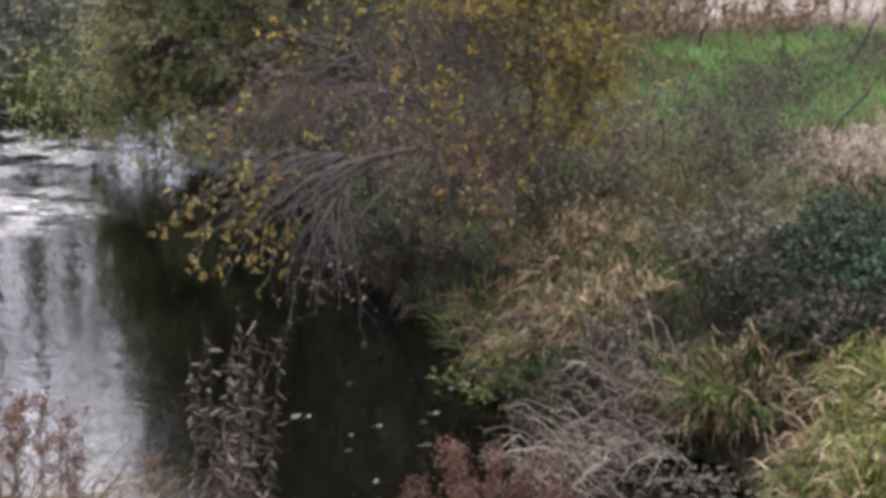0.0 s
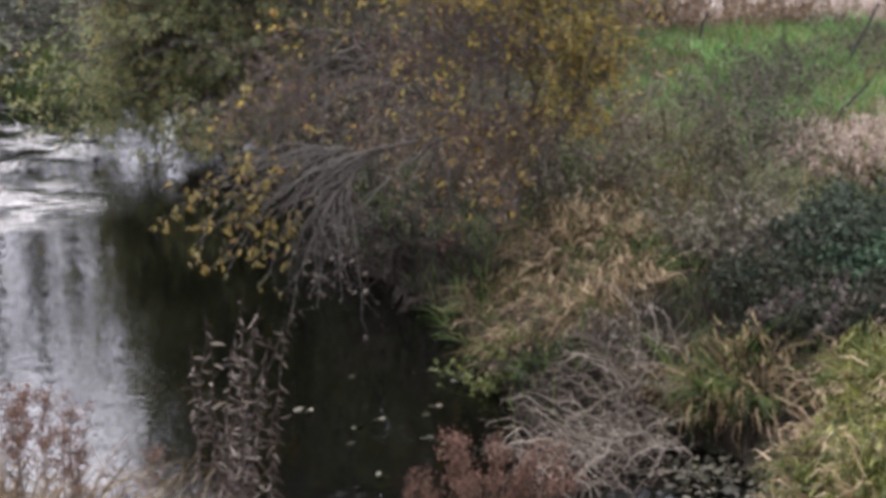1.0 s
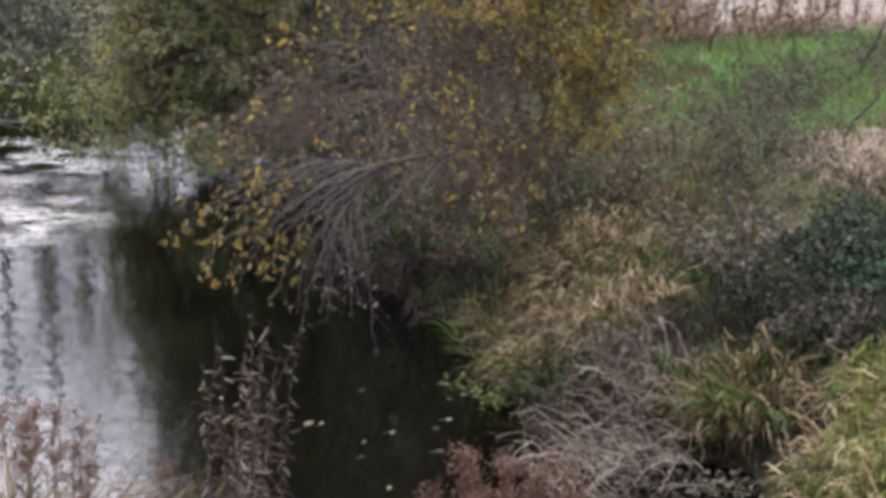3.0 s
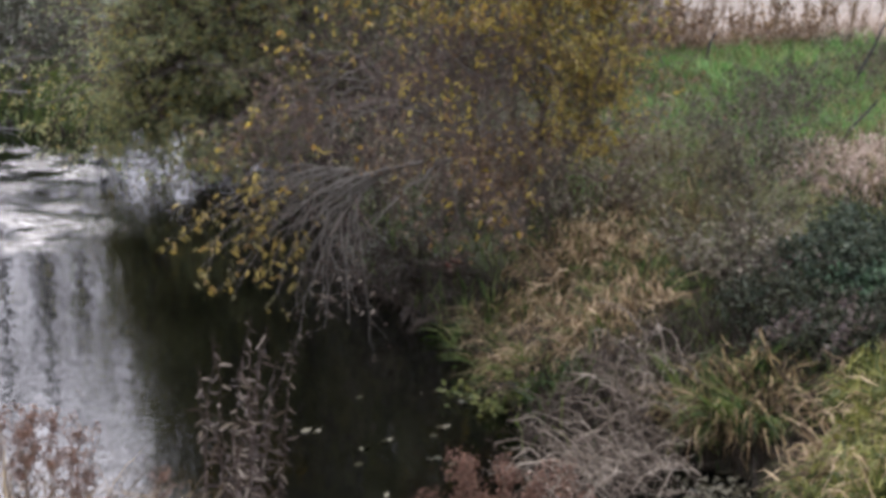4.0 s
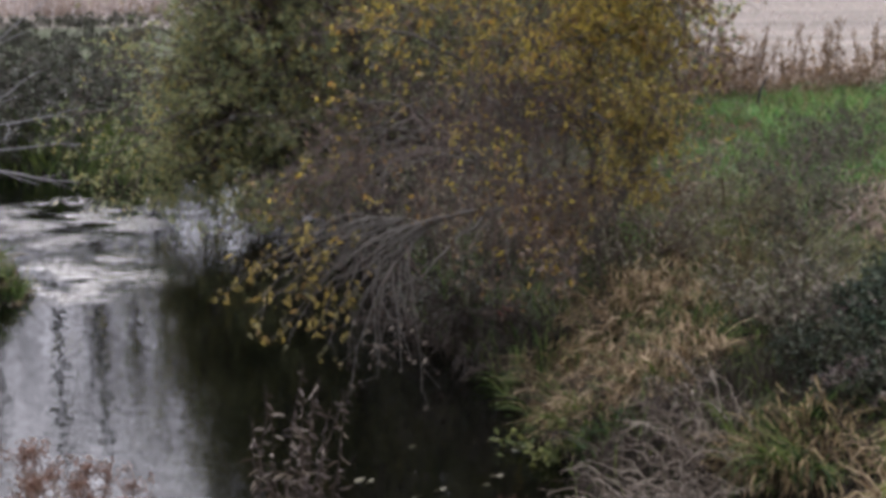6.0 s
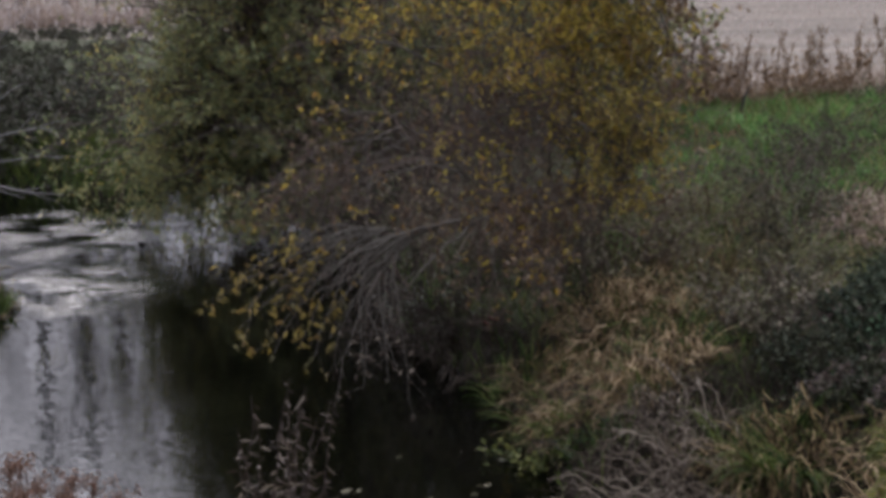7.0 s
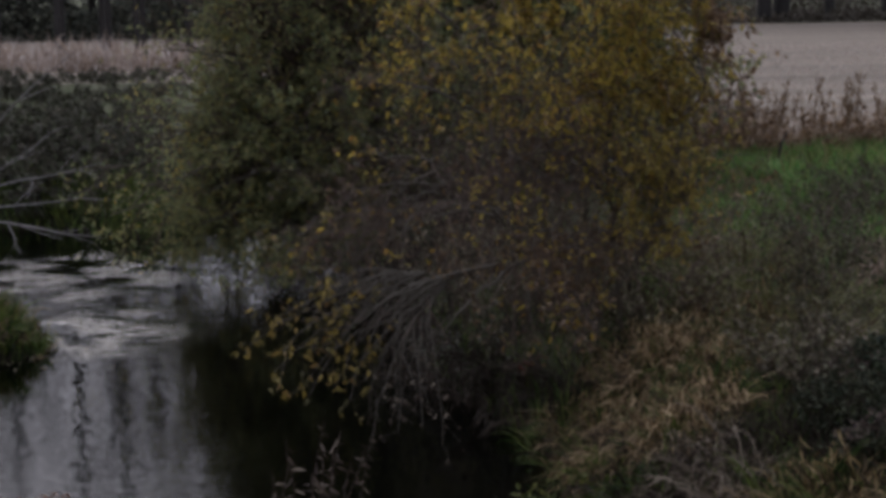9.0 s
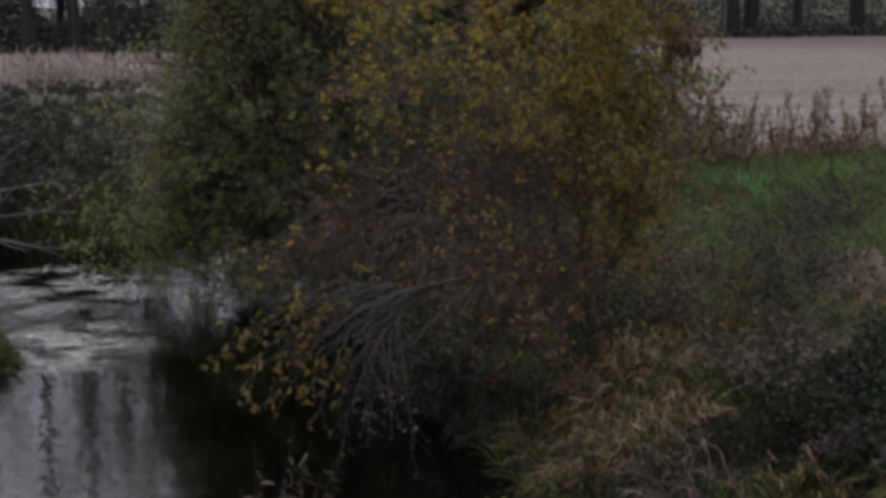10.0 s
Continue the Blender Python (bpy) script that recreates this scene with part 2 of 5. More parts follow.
DULL_LEAF = surface("dull_brown_olive_leaves", [(0.091, 0.0806, 0.0546), (0.163, 0.143, 0.091), (0.247, 0.202, 0.137), (0.195, 0.195, 0.091)], 0.8, through_light=0.2)
BRAMBLE_GREEN = surface("fresh_bramble_leaves", [(0.03, 0.055, 0.03), (0.06, 0.10, 0.05), (0.10, 0.15, 0.075)], 0.7, through_light=0.2)
MAUVE_LEAF = surface("mauve_brown_leaves", [(0.05, 0.036, 0.032), (0.09, 0.065, 0.055), (0.14, 0.105, 0.085), (0.2, 0.165, 0.12)], 0.8, through_light=0.2)
GREY_LEAF = surface("grey_green_leaves", [(0.0171, 0.0228, 0.0119), (0.0323, 0.0399, 0.01955), (0.0494, 0.0475, 0.0272), (0.0855, 0.0893, 0.04675)], 0.85, through_light=0.15)
WEED_LEAF = surface("grey_weed_leaves", [(0.038, 0.042, 0.024), (0.068, 0.07, 0.039), (0.1, 0.09, 0.056), (0.135, 0.13, 0.075)], 0.85, through_light=0.15)
SCRUB_LEAF = surface("dull_scrub_leaves", [(0.0435, 0.0435, 0.0293), (0.087, 0.0754, 0.0536), (0.0725, 0.0899, 0.039)], 0.7)
RUST_RED = surface("rust_red_leaves", [(0.085, 0.032, 0.022), (0.13, 0.045, 0.03)], 0.6, per="object", through_light=0.2)
LITTER = surface("wet_brown_litter", [(0.03, 0.025, 0.014), (0.055, 0.048, 0.025), (0.085, 0.072, 0.04), (0.12, 0.105, 0.063)], 0.6)
AFLOAT = surface("pale_wet_leaves", [(0.07, 0.066, 0.035), (0.12, 0.11, 0.06), (0.165, 0.14, 0.08)], 0.5, per="object")
RED_SEED = surface("russet_seed_heads", [(0.098, 0.0492, 0.0324), (0.1617, 0.0861, 0.05544), (0.2303, 0.1296, 0.08064)], 0.9)
BROWN_SEED = surface("brown_seed_heads", [(0.1, 0.055, 0.0294), (0.19, 0.11, 0.0588), (0.3, 0.2, 0.109)], 0.9)
DRY_LEAF = surface("dry_drooping_leaves", [(0.03, 0.02, 0.014), (0.046, 0.031, 0.022), (0.062, 0.043, 0.03), (0.088, 0.063, 0.045), (0.14, 0.108, 0.078), (0.3, 0.245, 0.18)], 0.7, per="object", through_light=0.2)
HERB_STEM = surface("dark_herb_stems", [(0.045, 0.03, 0.023), (0.08, 0.055, 0.042)], 0.8)
DRY_STEM = surface("dry_brown_stems", [(0.13, 0.09, 0.0588), (0.22, 0.16, 0.101)], 0.8)
TAN = surface("tan_dry_grass", [(0.045, 0.03007, 0.01564), (0.11, 0.07469, 0.03588), (0.235, 0.1581, 0.0736), (0.47, 0.3443, 0.1702)], 0.8, through_light=0.25)
BROWN_GRASS = surface("brown_dead_grass", [(0.03, 0.021, 0.011), (0.075, 0.053, 0.025), (0.14, 0.103, 0.048), (0.25, 0.19, 0.09)], 0.8, through_light=0.2)
# dark hanging growth; its low tones also stand in for shade among the tufts
HUNG_SHADE_GRASS = surface("dark_hanging_and_shade_growth", [(0.02, 0.0144, 0.0099), (0.038, 0.02784, 0.0189), (0.068, 0.04992, 0.0333)], 0.85, through_light=0.15)
SEDGE = surface("yellow_green_sedge", [(0.028, 0.0441, 0.0085), (0.085, 0.1019, 0.0204), (0.19, 0.1869, 0.0425), (0.36, 0.336, 0.09775)], 0.6, through_light=0.3)
SEDGE_ONE = surface("single_sedge_blades", [(0.0855, 0.0988, 0.0221), (0.18, 0.1633, 0.04675), (0.314, 0.2621, 0.102)], 0.6, per="object", through_light=0.3)
TAN_PALE = surface("pale_crumpled_grass", [(0.055, 0.0361, 0.018), (0.17, 0.1121, 0.0567), (0.37, 0.2612, 0.1395), (0.66, 0.4845, 0.279)], 0.8, through_light=0.25)
TAN_ONE = surface("single_dry_blades", [(0.16, 0.105, 0.052), (0.36, 0.25, 0.135), (0.52, 0.385, 0.22)], 0.8, per="object", through_light=0.25)
GREEN_BLADE = surface("green_grass_blades", [(0.018, 0.045, 0.008), (0.045, 0.085, 0.015), (0.1, 0.135, 0.026), (0.18, 0.2, 0.05)], 0.65, through_light=0.3)
OLIVE_BLADE = surface("olive_grass_blades", [(0.077, 0.0935, 0.033), (0.138, 0.154, 0.0528), (0.209, 0.209, 0.077), (0.275, 0.237, 0.121)], 0.7, through_light=0.3)
MEADOW = surface("meadow_grass_blades", [(0.06, 0.17, 0.04), (0.105, 0.25, 0.055), (0.185, 0.31, 0.078), (0.32, 0.355, 0.14)], 0.65, through_light=0.3)
FRESH_LEAF = surface("fresh_green_leaves", [(0.024, 0.056, 0.0121), (0.048, 0.08, 0.0162), (0.104, 0.12, 0.0202)], 0.55, through_light=0.3)
REED_PALE = surface("pale_dry_reeds", [(0.386, 0.304, 0.248), (0.552, 0.469, 0.405), (0.662, 0.589, 0.524)], 0.85, through_light=0.2)
REED_TAN = surface("tall_pale_grass", [(0.224, 0.158, 0.112), (0.396, 0.297, 0.218), (0.554, 0.436, 0.33)], 0.85, through_light=0.2)
FAR_BARK = surface("far_dark_bark", [(0.035, 0.032, 0.03), (0.06, 0.055, 0.05)], 0.9, grain=8)
FAR_LEAF = surface("far_grey_green_leaves", [(0.035, 0.04, 0.03), (0.065, 0.07, 0.05), (0.10, 0.095, 0.07)], 0.8)
SOIL = surface("grassy_bank_soil", [(0.03, 0.034, 0.0115), (0.05, 0.06, 0.017), (0.058, 0.045, 0.024)], 0.95, per="patch", grain=18, bump=0.6, patch=1.2)
MUD = surface("wet_bank_mud", [(0.012, 0.011, 0.00672), (0.03, 0.026, 0.016)], 0.95, per="patch", grain=20, bump=0.6, patch=2.0)
STUBBLE = surface("pale_stubble_field", [(0.1, 0.08, 0.057), (0.168, 0.136, 0.1), (0.25, 0.205, 0.155)], 0.95, per="patch", grain=6, bump=0.8, patch=1.0, stretch=(0.072, 0.84, 1.17))


def water_surface():
    m = bpy.data.materials.new("dark_stream_water")
    m.use_nodes = True
    n, l = m.node_tree.nodes, m.node_tree.links
    b = n["Principled BSDF"]
    b.inputs["Base Color"].default_value = (0.0006, 0.0008, 0.0005, 1)
    b.inputs["Roughness"].default_value, b.inputs["IOR"].default_value = 0.015, 1.33
    co = n.new("ShaderNodeTexCoord")

    def math_node(kind, p, q=0.0, r=0.0):
        node = n.new("ShaderNodeMath")
        node.operation = kind
        for slot, value in zip(node.inputs, (p, q, r)):
            if isinstance(value, (int, float)):
                slot.default_value = value
            else:
                l.new(value, slot)
        return node.outputs[0]

    def waves(scale, stretch, detail=2):
        """Ripples, drawn out by the stretch along each axis."""
        turn, noise = n.new("ShaderNodeMapping"), n.new("ShaderNodeTexNoise")
        turn.inputs["Scale"].default_value = stretch
        noise.inputs["Scale"].default_value, noise.inputs["Detail"].default_value = scale, detail
        l.new(co.outputs["Object"], turn.inputs["Vector"])
        l.new(turn.outputs[0], noise.inputs["Vector"])
        return noise.outputs["Fac"]

    def patch(x, y, rx, ry):
        """1 at the middle of an oval, 0 at its rim."""
        turn, span, fade = n.new("ShaderNodeMapping"), n.new("ShaderNodeVectorMath"), n.new("ShaderNodeMapRange")
        turn.vector_type = "POINT"
        turn.inputs["Location"].default_value, turn.inputs["Scale"].default_value = (-x / rx, -y / ry, 0), (1 / rx, 1 / ry, 0)
        l.new(co.outputs["Object"], turn.inputs["Vector"])
        span.operation = "LENGTH"
        l.new(turn.outputs[0], span.inputs[0])
        fade.interpolation_type = "SMOOTHSTEP"
        for slot, value in zip(("From Min", "From Max", "To Min", "To Max"), (0.35, 1.0, 1.0, 0.0)):
            fade.inputs[slot].default_value = value
        l.new(span.outputs["Value"], fade.inputs["Value"])
        return fade.outputs[0]

    # heights in metres: swell, fine ripples, and riffles where the stream bends
    swell = math_node("MULTIPLY", waves(6.0, (1.0, 0.9, 1.0)), 0.0024)
    fine = math_node("MULTIPLY_ADD", waves(26.0, (0.6, 1.0, 1.0)), 0.0006, swell)
    broken = n.new("ShaderNodeMapRange")
    broken.inputs["From Min"].default_value, broken.inputs["From Max"].default_value = 0.38, 0.6
    l.new(waves(1.6, (1.0, 1.0, 1.0), 3), broken.inputs["Value"])
    far_reach = math_node("MULTIPLY", patch(-5.2, 18.6, 2.2, 2.8), 0.6)
    bend = math_node("MULTIPLY", math_node("MAXIMUM", patch(-3.95, 15.4, 1.3, 1.6), far_reach), broken.outputs[0])
    mid = math_node("MULTIPLY", patch(-3.4, 16.6, 2.6, 4.6), 0.0026)
    shiver = math_node("MULTIPLY_ADD", waves(7.0, (0.55, 1.0, 1.0)), mid, fine)
    chop = math_node("MULTIPLY", bend, 0.034)
    height = math_node("MULTIPLY_ADD", waves(17.0, (0.5, 1.0, 1.0), 2), chop, shiver)
    bump = n.new("ShaderNodeBump")
    bump.inputs["Strength"].default_value, bump.inputs["Distance"].default_value = 1.0, 1.0
    l.new(height, bump.inputs["Height"])
    l.new(bump.outputs[0], b.inputs["Normal"])
    return m


MUD.node_tree.nodes["Principled BSDF"].inputs["Specular IOR Level"].default_value = 0.05
WATER = water_surface()

# ---------- ground, stream, field ----------
RIGHT_BANK = [(1.9, 6.2), (1.75, 7.4), (1.62, 8.55), (1.25, 8.9), (0.45, 9.0), (0.40, 9.9), (0.34, 10.9), (0.13, 11.45), (-0.3, 12.2), (-0.65, 12.85),
              (-1.0, 14.3), (-1.5, 17.0), (-1.8, 20.0), (-2.1, 24.0), (-2.4, 29.0), (-3.4, 30.0),
              (-4.5, 29.0), (-4.5, 24.0), (-4.55, 21.6), (-4.75, 21.05), (-6.0, 21.8), (-9.0, 23.0), (-16.0, 24.0), (-40.0, 25.0)]
LEFT_BANK = [(-40.0, 20.0), (-16.0, 19.5), (-9.0, 18.6), (-6.6, 17.4), (-5.9, 16.4), (-5.0, 15.2), (-4.42, 14.75), (-4.36, 14.25), (-4.75, 13.8), (-5.3, 13.3), (-5.3, 12.0),
             (-5.0, 9.0), (-4.0, 7.4), (-2.0, 6.6), (0.0, 6.4)]
SHORE = np.array(RIGHT_BANK + LEFT_BANK)


def shore_distance(x, y):
    """Distance to the water's edge; negative on the water."""
    p = np.stack([np.ravel(x), np.ravel(y)], -1)
    a, b = SHORE, np.roll(SHORE, -1, axis=0)
    best = np.full(len(p), 1e9)
    inside = np.zeros(len(p), bool)
    for (ax, ay), (bx, by) in zip(a, b):
        d = np.array([bx - ax, by - ay])
        t = np.clip(((p - [ax, ay]) @ d) / (d @ d), 0, 1)
        best = np.minimum(best, np.linalg.norm(p - [ax, ay] - t[:, None] * d, axis=1))
        cross = ((ay > p[:, 1]) != (by > p[:, 1])) & (p[:, 0] < (bx - ax) * (p[:, 1] - ay) / (by - ay + 1e-12) + ax)
        inside ^= cross
    return np.where(inside, -best, best).reshape(np.shape(x))


def ground_z(x, y):
    x, y = np.asarray(x, float), np.asarray(y, float)
    s = shore_distance(x, y)
    land = 0.55 * (1 - np.exp(-np.maximum(s, 0) / 0.55)) + 0.35 * (1 - np.exp(-np.maximum(s, 0) / 5.0))
    bed = -0.5 * (1 - np.exp(np.minimum(s, 0) / 0.5))
    z = np.where(s > 0, land, bed)
    lump = 0.05 * np.sin(x * 2.1 + 1.3 * np.sin(y * 1.1)) * np.sin(y * 1.7 + 0.6 * x) + 0.03 * np.sin(x * 5.3 + y * 3.1)
    z = z + np.where(s > 0, np.minimum(s, 1), 0) * lump * np.where(y > 26, 0.3, 1)
    near = np.clip((5.8 - y) / 6.0, 0, 1)
    return z + near * 0.8 * (s > 0)


def spaced(lo, hi, step, far_lo, far_hi):
    mid = np.arange(lo, hi + 1e-6, step)
    out = [mid]
    for sign, start, end in ((-1, lo, far_lo), (1, hi, far_hi)):
        g, d, line = start, step, []
        while abs(g - end) > d:
            d *= 1.18
            g += sign * d
            line.append(g)
        line.append(end)
        out.append(np.array(line))
    return np.unique(np.concatenate(out))


gx, gy = spaced(-9, 7, 0.16, -900, 900), spaced(5, 26, 0.16, -200, 1600)
GX, GY = np.meshgrid(gx, gy)
GZ = ground_z(GX, GY)
gi = np.arange(GX.size).reshape(GX.shape)
quads = np.stack([gi[:-1, :-1], gi[:-1, 1:], gi[1:, 1:], gi[1:, :-1]], -1).reshape(-1, 4)
ground_mesh = build_mesh("ground", [(np.stack([GX, GY, GZ], -1), quads)])
for m in (SOIL, MUD, STUBBLE):
    ground_mesh.materials.append(m)
cx, cy = (GX[:-1, :-1] + GX[1:, 1:]) / 2, (GY[:-1, :-1] + GY[1:, 1:]) / 2
sd = shore_distance(cx, cy)
kind = np.where(sd < 0.35, 1, 0)
kind = np.where((cy > 23.6 - 0.08 * (cx - 3)) & (cx > -2) & (cy < 91), 2, kind)
kind = np.where((cy > 44) & (cy < 80 + 0.1 * cx + 8), 2, kind)
ground_mesh.polygons.foreach_set("material_index", kind.ravel().astype(int))
ground_mesh.polygons.foreach_set("use_smooth", [True] * len(ground_mesh.polygons))
ground = new("ground", ground_mesh)
tagged(ground, "grassy stream bank and pale stubble field", "ground", kind="structure")

wx, wy = np.meshgrid(np.linspace(-40, 3.5, 30), np.linspace(5.5, 26, 20))
wi = np.arange(wx.size).reshape(wx.shape)
wq = np.stack([wi[:-1, :-1], wi[:-1, 1:], wi[1:, 1:], wi[1:, :-1]], -1).reshape(-1, 4)
water = part("water", [(np.stack([wx, wy, np.zeros_like(wx)], -1), wq)], WATER)
tagged(water, "still dark stream water mirroring a grey sky", "water", kind="structure")

# ---------- generators of plants ----------
def on_ground(x, y):
    return np.stack([x, y, ground_z(x, y)], -1)


def blade_chunks(center, n, radius, length, start, bend, width, s=7, squash=1.0, turn=None, spread=math.pi, wave=0.04):
    """A tuft of arching blades round center; the blades lean outwards, or round the heading turn."""
    lock = rng.integers(0, max(1, n // 7), n)
    share = lambda lo, hi, loose: np.clip(rng.random(n)[lock] + rng.normal(0, loose, n), 0, 1) * (hi - lo) + lo
    a = share(0, 2 * math.pi, 0.02)
    r = radius * np.sqrt(share(0, 1, 0.04))
    x, y = center[0] + r * np.cos(a), center[1] + r * np.sin(a) * squash
    base = np.stack([x, y, ground_z(x, y) - 0.02], -1) if len(center) < 3 else np.stack([x, y, np.full(n, center[2])], -1)
    heading = a + rng.normal(0, 0.6, n)[lock] + rng.normal(0, 0.12, n) if turn is None else turn + share(-spread, spread, 0.06)
    P = arching(base, heading, share(*length, 0.15), share(*start, 0.08), share(*bend, 0.08), s, wave)
    return ribbons(P, rng.uniform(*width, n))


def woody(at, limbs, levels, bark, twig, name, label, category, thick=0.05, group="", lift=0.0, spread=0.9, foot=0.15, prune=None, fine=False, bare=None):
    """A tree or shrub: limbs from their bends, then side branches level by level. Returns the thing and its last twigs."""
    ob = thing(name, at, label, category, group)
    o = np.array(at)
    last = []
    stub = np.stack([np.array([[0, 0, -0.25], [0.01, 0.0, 0.0], [0, 0.01, 0.2], [0.0, 0.0, 0.4]])])
    part("trunk", [tubes(stub, np.array([[1.9, 1.6, 1.3, 1.0]]) * thick, 9)], bark, ob, smooth=True)
    for limb in limbs:
        if len(limb) == 4:
            line = bezier(np.array(limb[0]) - o, np.array(limb[1]) - o, np.array(limb[2]) - o, 12, 0.045)[None]
            rad = (limb[3] * np.linspace(1, 0.16, 12))[None]
        else:
            line = bezier((rng.uniform(-1, 1) * foot, rng.uniform(-0.6, 0.6) * foot, 0.02), np.array(limb[0]) - o, np.array(limb[1]) - o, 12, 0.07)[None]
            rad = (thick * np.linspace(0.9, 0.14, 12))[None]
        part("limb", [tubes(line, rad, 7)], bark, ob, smooth=True)
        P, R = line, rad
        grown = []
        for count, ratio in levels:
            P, R = sprout(P, R, count, ratio, spread, lift=lift, wave=0.28)
            if len(limb) == 4 and bare is not None and not len(grown):
                some = rng.random(len(P)) < bare(P[:, 2] + o)
                P, R = P[some], R[some]
            if prune is not None and len(grown):
                kept = rng.random(len(P)) < prune(P[:, 2] + o)
                P, R = P[kept], R[kept]
            grown.append((P, R))
        last.append(grown)
    chunks = []
    for grown in last:
        for i, (P, R) in enumerate(grown):
            if fine:
                chunks.append(tubes(P, R, 4 if i == 0 else 3, 1 if i == 0 else 2))
            elif i < 2:
                chunks.append(tubes(P, R, 3, 2))
            else:
                chunks.append(tubes(P[::4], R[::4], 3, 2))
    tagged(part("brushwood", chunks, twig, ob), kind="stuff")
    tips = np.concatenate([g[-1][0] for g in last])
    return ob, tips


def leafy(tips, chance, length, width, per=2, droop=0.6):
    """Leaves on twigs; chance(points) says how likely each one bears a leaf."""
    n = len(tips) * per
    who = np.repeat(np.arange(len(tips)), per)
    k = rng.integers(1, tips.shape[1], n)
    C = tips[who, k] + rng.normal(0, 0.01, (n, 3))
    keep = rng.random(n) < chance(C)
    C, who, k = C[keep], who[keep], k[keep]
    D = unit(tips[who, k] - tips[who, k - 1]) + rng.normal(0, 0.6, (len(C), 3)) - np.array([0, 0, droop])
    return C, D, rng.uniform(*length, len(C)), rng.uniform(*width, len(C))


# ---------- the leaning tree over the water ----------
rng = np.random.default_rng(101)
TREE_AT = (0.55, 12.25, 0.45)
# stems from the root: a way point and an end
TREE_STEMS = [((0.5, 12.3, 1.6), (0.1, 12.1, 3.2)), ((0.2, 12.2, 1.5), (-0.5, 12.0, 2.7)), ((0.6, 12.2, 2.3), (0.55, 12.1, 4.6)), ((0.8, 12.3, 1.7), (1.2, 12.1, 3.4)),
              ((0.3, 12.0, 1.2), (-0.25, 11.5, 1.62)), ((0.9, 12.1, 1.2), (1.15, 11.8, 2.0)), ((0.2, 12.4, 2.0), (-0.35, 12.3, 4.3))]
TREE_LIMBS = [(m, e) for m, e in TREE_STEMS]
# boughs that arch out from the stems and sink at their ends
for k in range(74):
    m, e = TREE_STEMS[k % len(TREE_STEMS)]
    u = rng.uniform(0.4, 0.98)
    start = (1 - u) ** 2 * np.array(TREE_AT) + 2 * u * (1 - u) * np.array(m) + u ** 2 * np.array(e)
    way = unit(rng.normal(0, 1, 3) * [1.0, 0.8, 0.55])
    end = start + way * rng.uniform(0.5, 1.15) + [0, -0.12, rng.uniform(-0.3, 0.15)]
    q = (end - [0.0, 11.8, 2.9]) / [1.42, 0.95, 2.2]
    far = max(1.0, float(np.linalg.norm(q)))
    end = q / far * [1.42, 0.95, 2.2] + [0.0, 11.8, 2.9]
    end[2] = max(end[2], 1.35 if end[0] < 0.1 else 1.05)
    mid = (start + end) / 2 + rng.normal(0, 0.16, 3) + [0, 0, 0.22]
    TREE_LIMBS.append((tuple(start), tuple(mid), tuple(end), 0.011))
# boughs on the meadow side
for k in range(11):
    m, e = TREE_STEMS[3 if k % 3 else 5]
    u = rng.uniform(0.45, 0.95)
    start = (1 - u) ** 2 * np.array(TREE_AT) + 2 * u * (1 - u) * np.array(m) + u ** 2 * np.array(e)
    end = np.array((rng.uniform(1.2, 1.55), rng.uniform(11.6, 12.5), 1.55 + 0.16 * k))
    TREE_LIMBS.append((tuple(start), tuple((start + end) / 2 + rng.normal(0, 0.1, 3) + [0, 0, 0.15]), tuple(end), 0.01))
# the long limb that bows over the water and its fan of bare, sinking branches
TREE_LIMBS.append(((0.28, 11.9, 1.28), (-0.25, 11.2, 1.42), (-0.98, 10.95, 1.0), 0.02))
for k in range(13):
    u = k / 12
    start = (-0.2 - 0.4 * u, 11.25 - 0.12 * u, 1.3 - 0.1 * u)
    end = (-1.32 + 0.5 * u + rng.normal(0, 0.06), 10.8 + rng.normal(0, 0.1), 0.92 - 0.34 * u + rng.normal(0, 0.05))
    TREE_LIMBS.append((start, ((start[0] + end[0]) / 2 - 0.05, 11.0, (start[2] + end[2]) / 2 + 0.17), end, 0.013))
# thin boughs that hang furthest out over the water
for k in range(11):
    start = (-0.55 + rng.normal(0, 0.1), 11.7, 1.75 + rng.normal(0, 0.15))
    end = (-1.72 + 0.06 * k, 11.25 + rng.normal(0, 0.15), 1.32 - 0.045 * k + rng.normal(0, 0.06))
    TREE_LIMBS.append((start, ((start[0] + end[0]) / 2 - 0.1, 11.5, 1.75 + rng.normal(0, 0.08)), end, 0.008))
# a brown skirt of fine twigs over the bank
for k in range(12):
    start = (0.3 + rng.normal(0, 0.12), 11.9, 1.45 + rng.normal(0, 0.1))
    end = (-0.3 + 0.07 * k, 11.15 + rng.normal(0, 0.12), 0.95 + rng.normal(0, 0.1))
    TREE_LIMBS.append((start, ((start[0] + end[0]) / 2, 11.5, 1.45), end, 0.007))
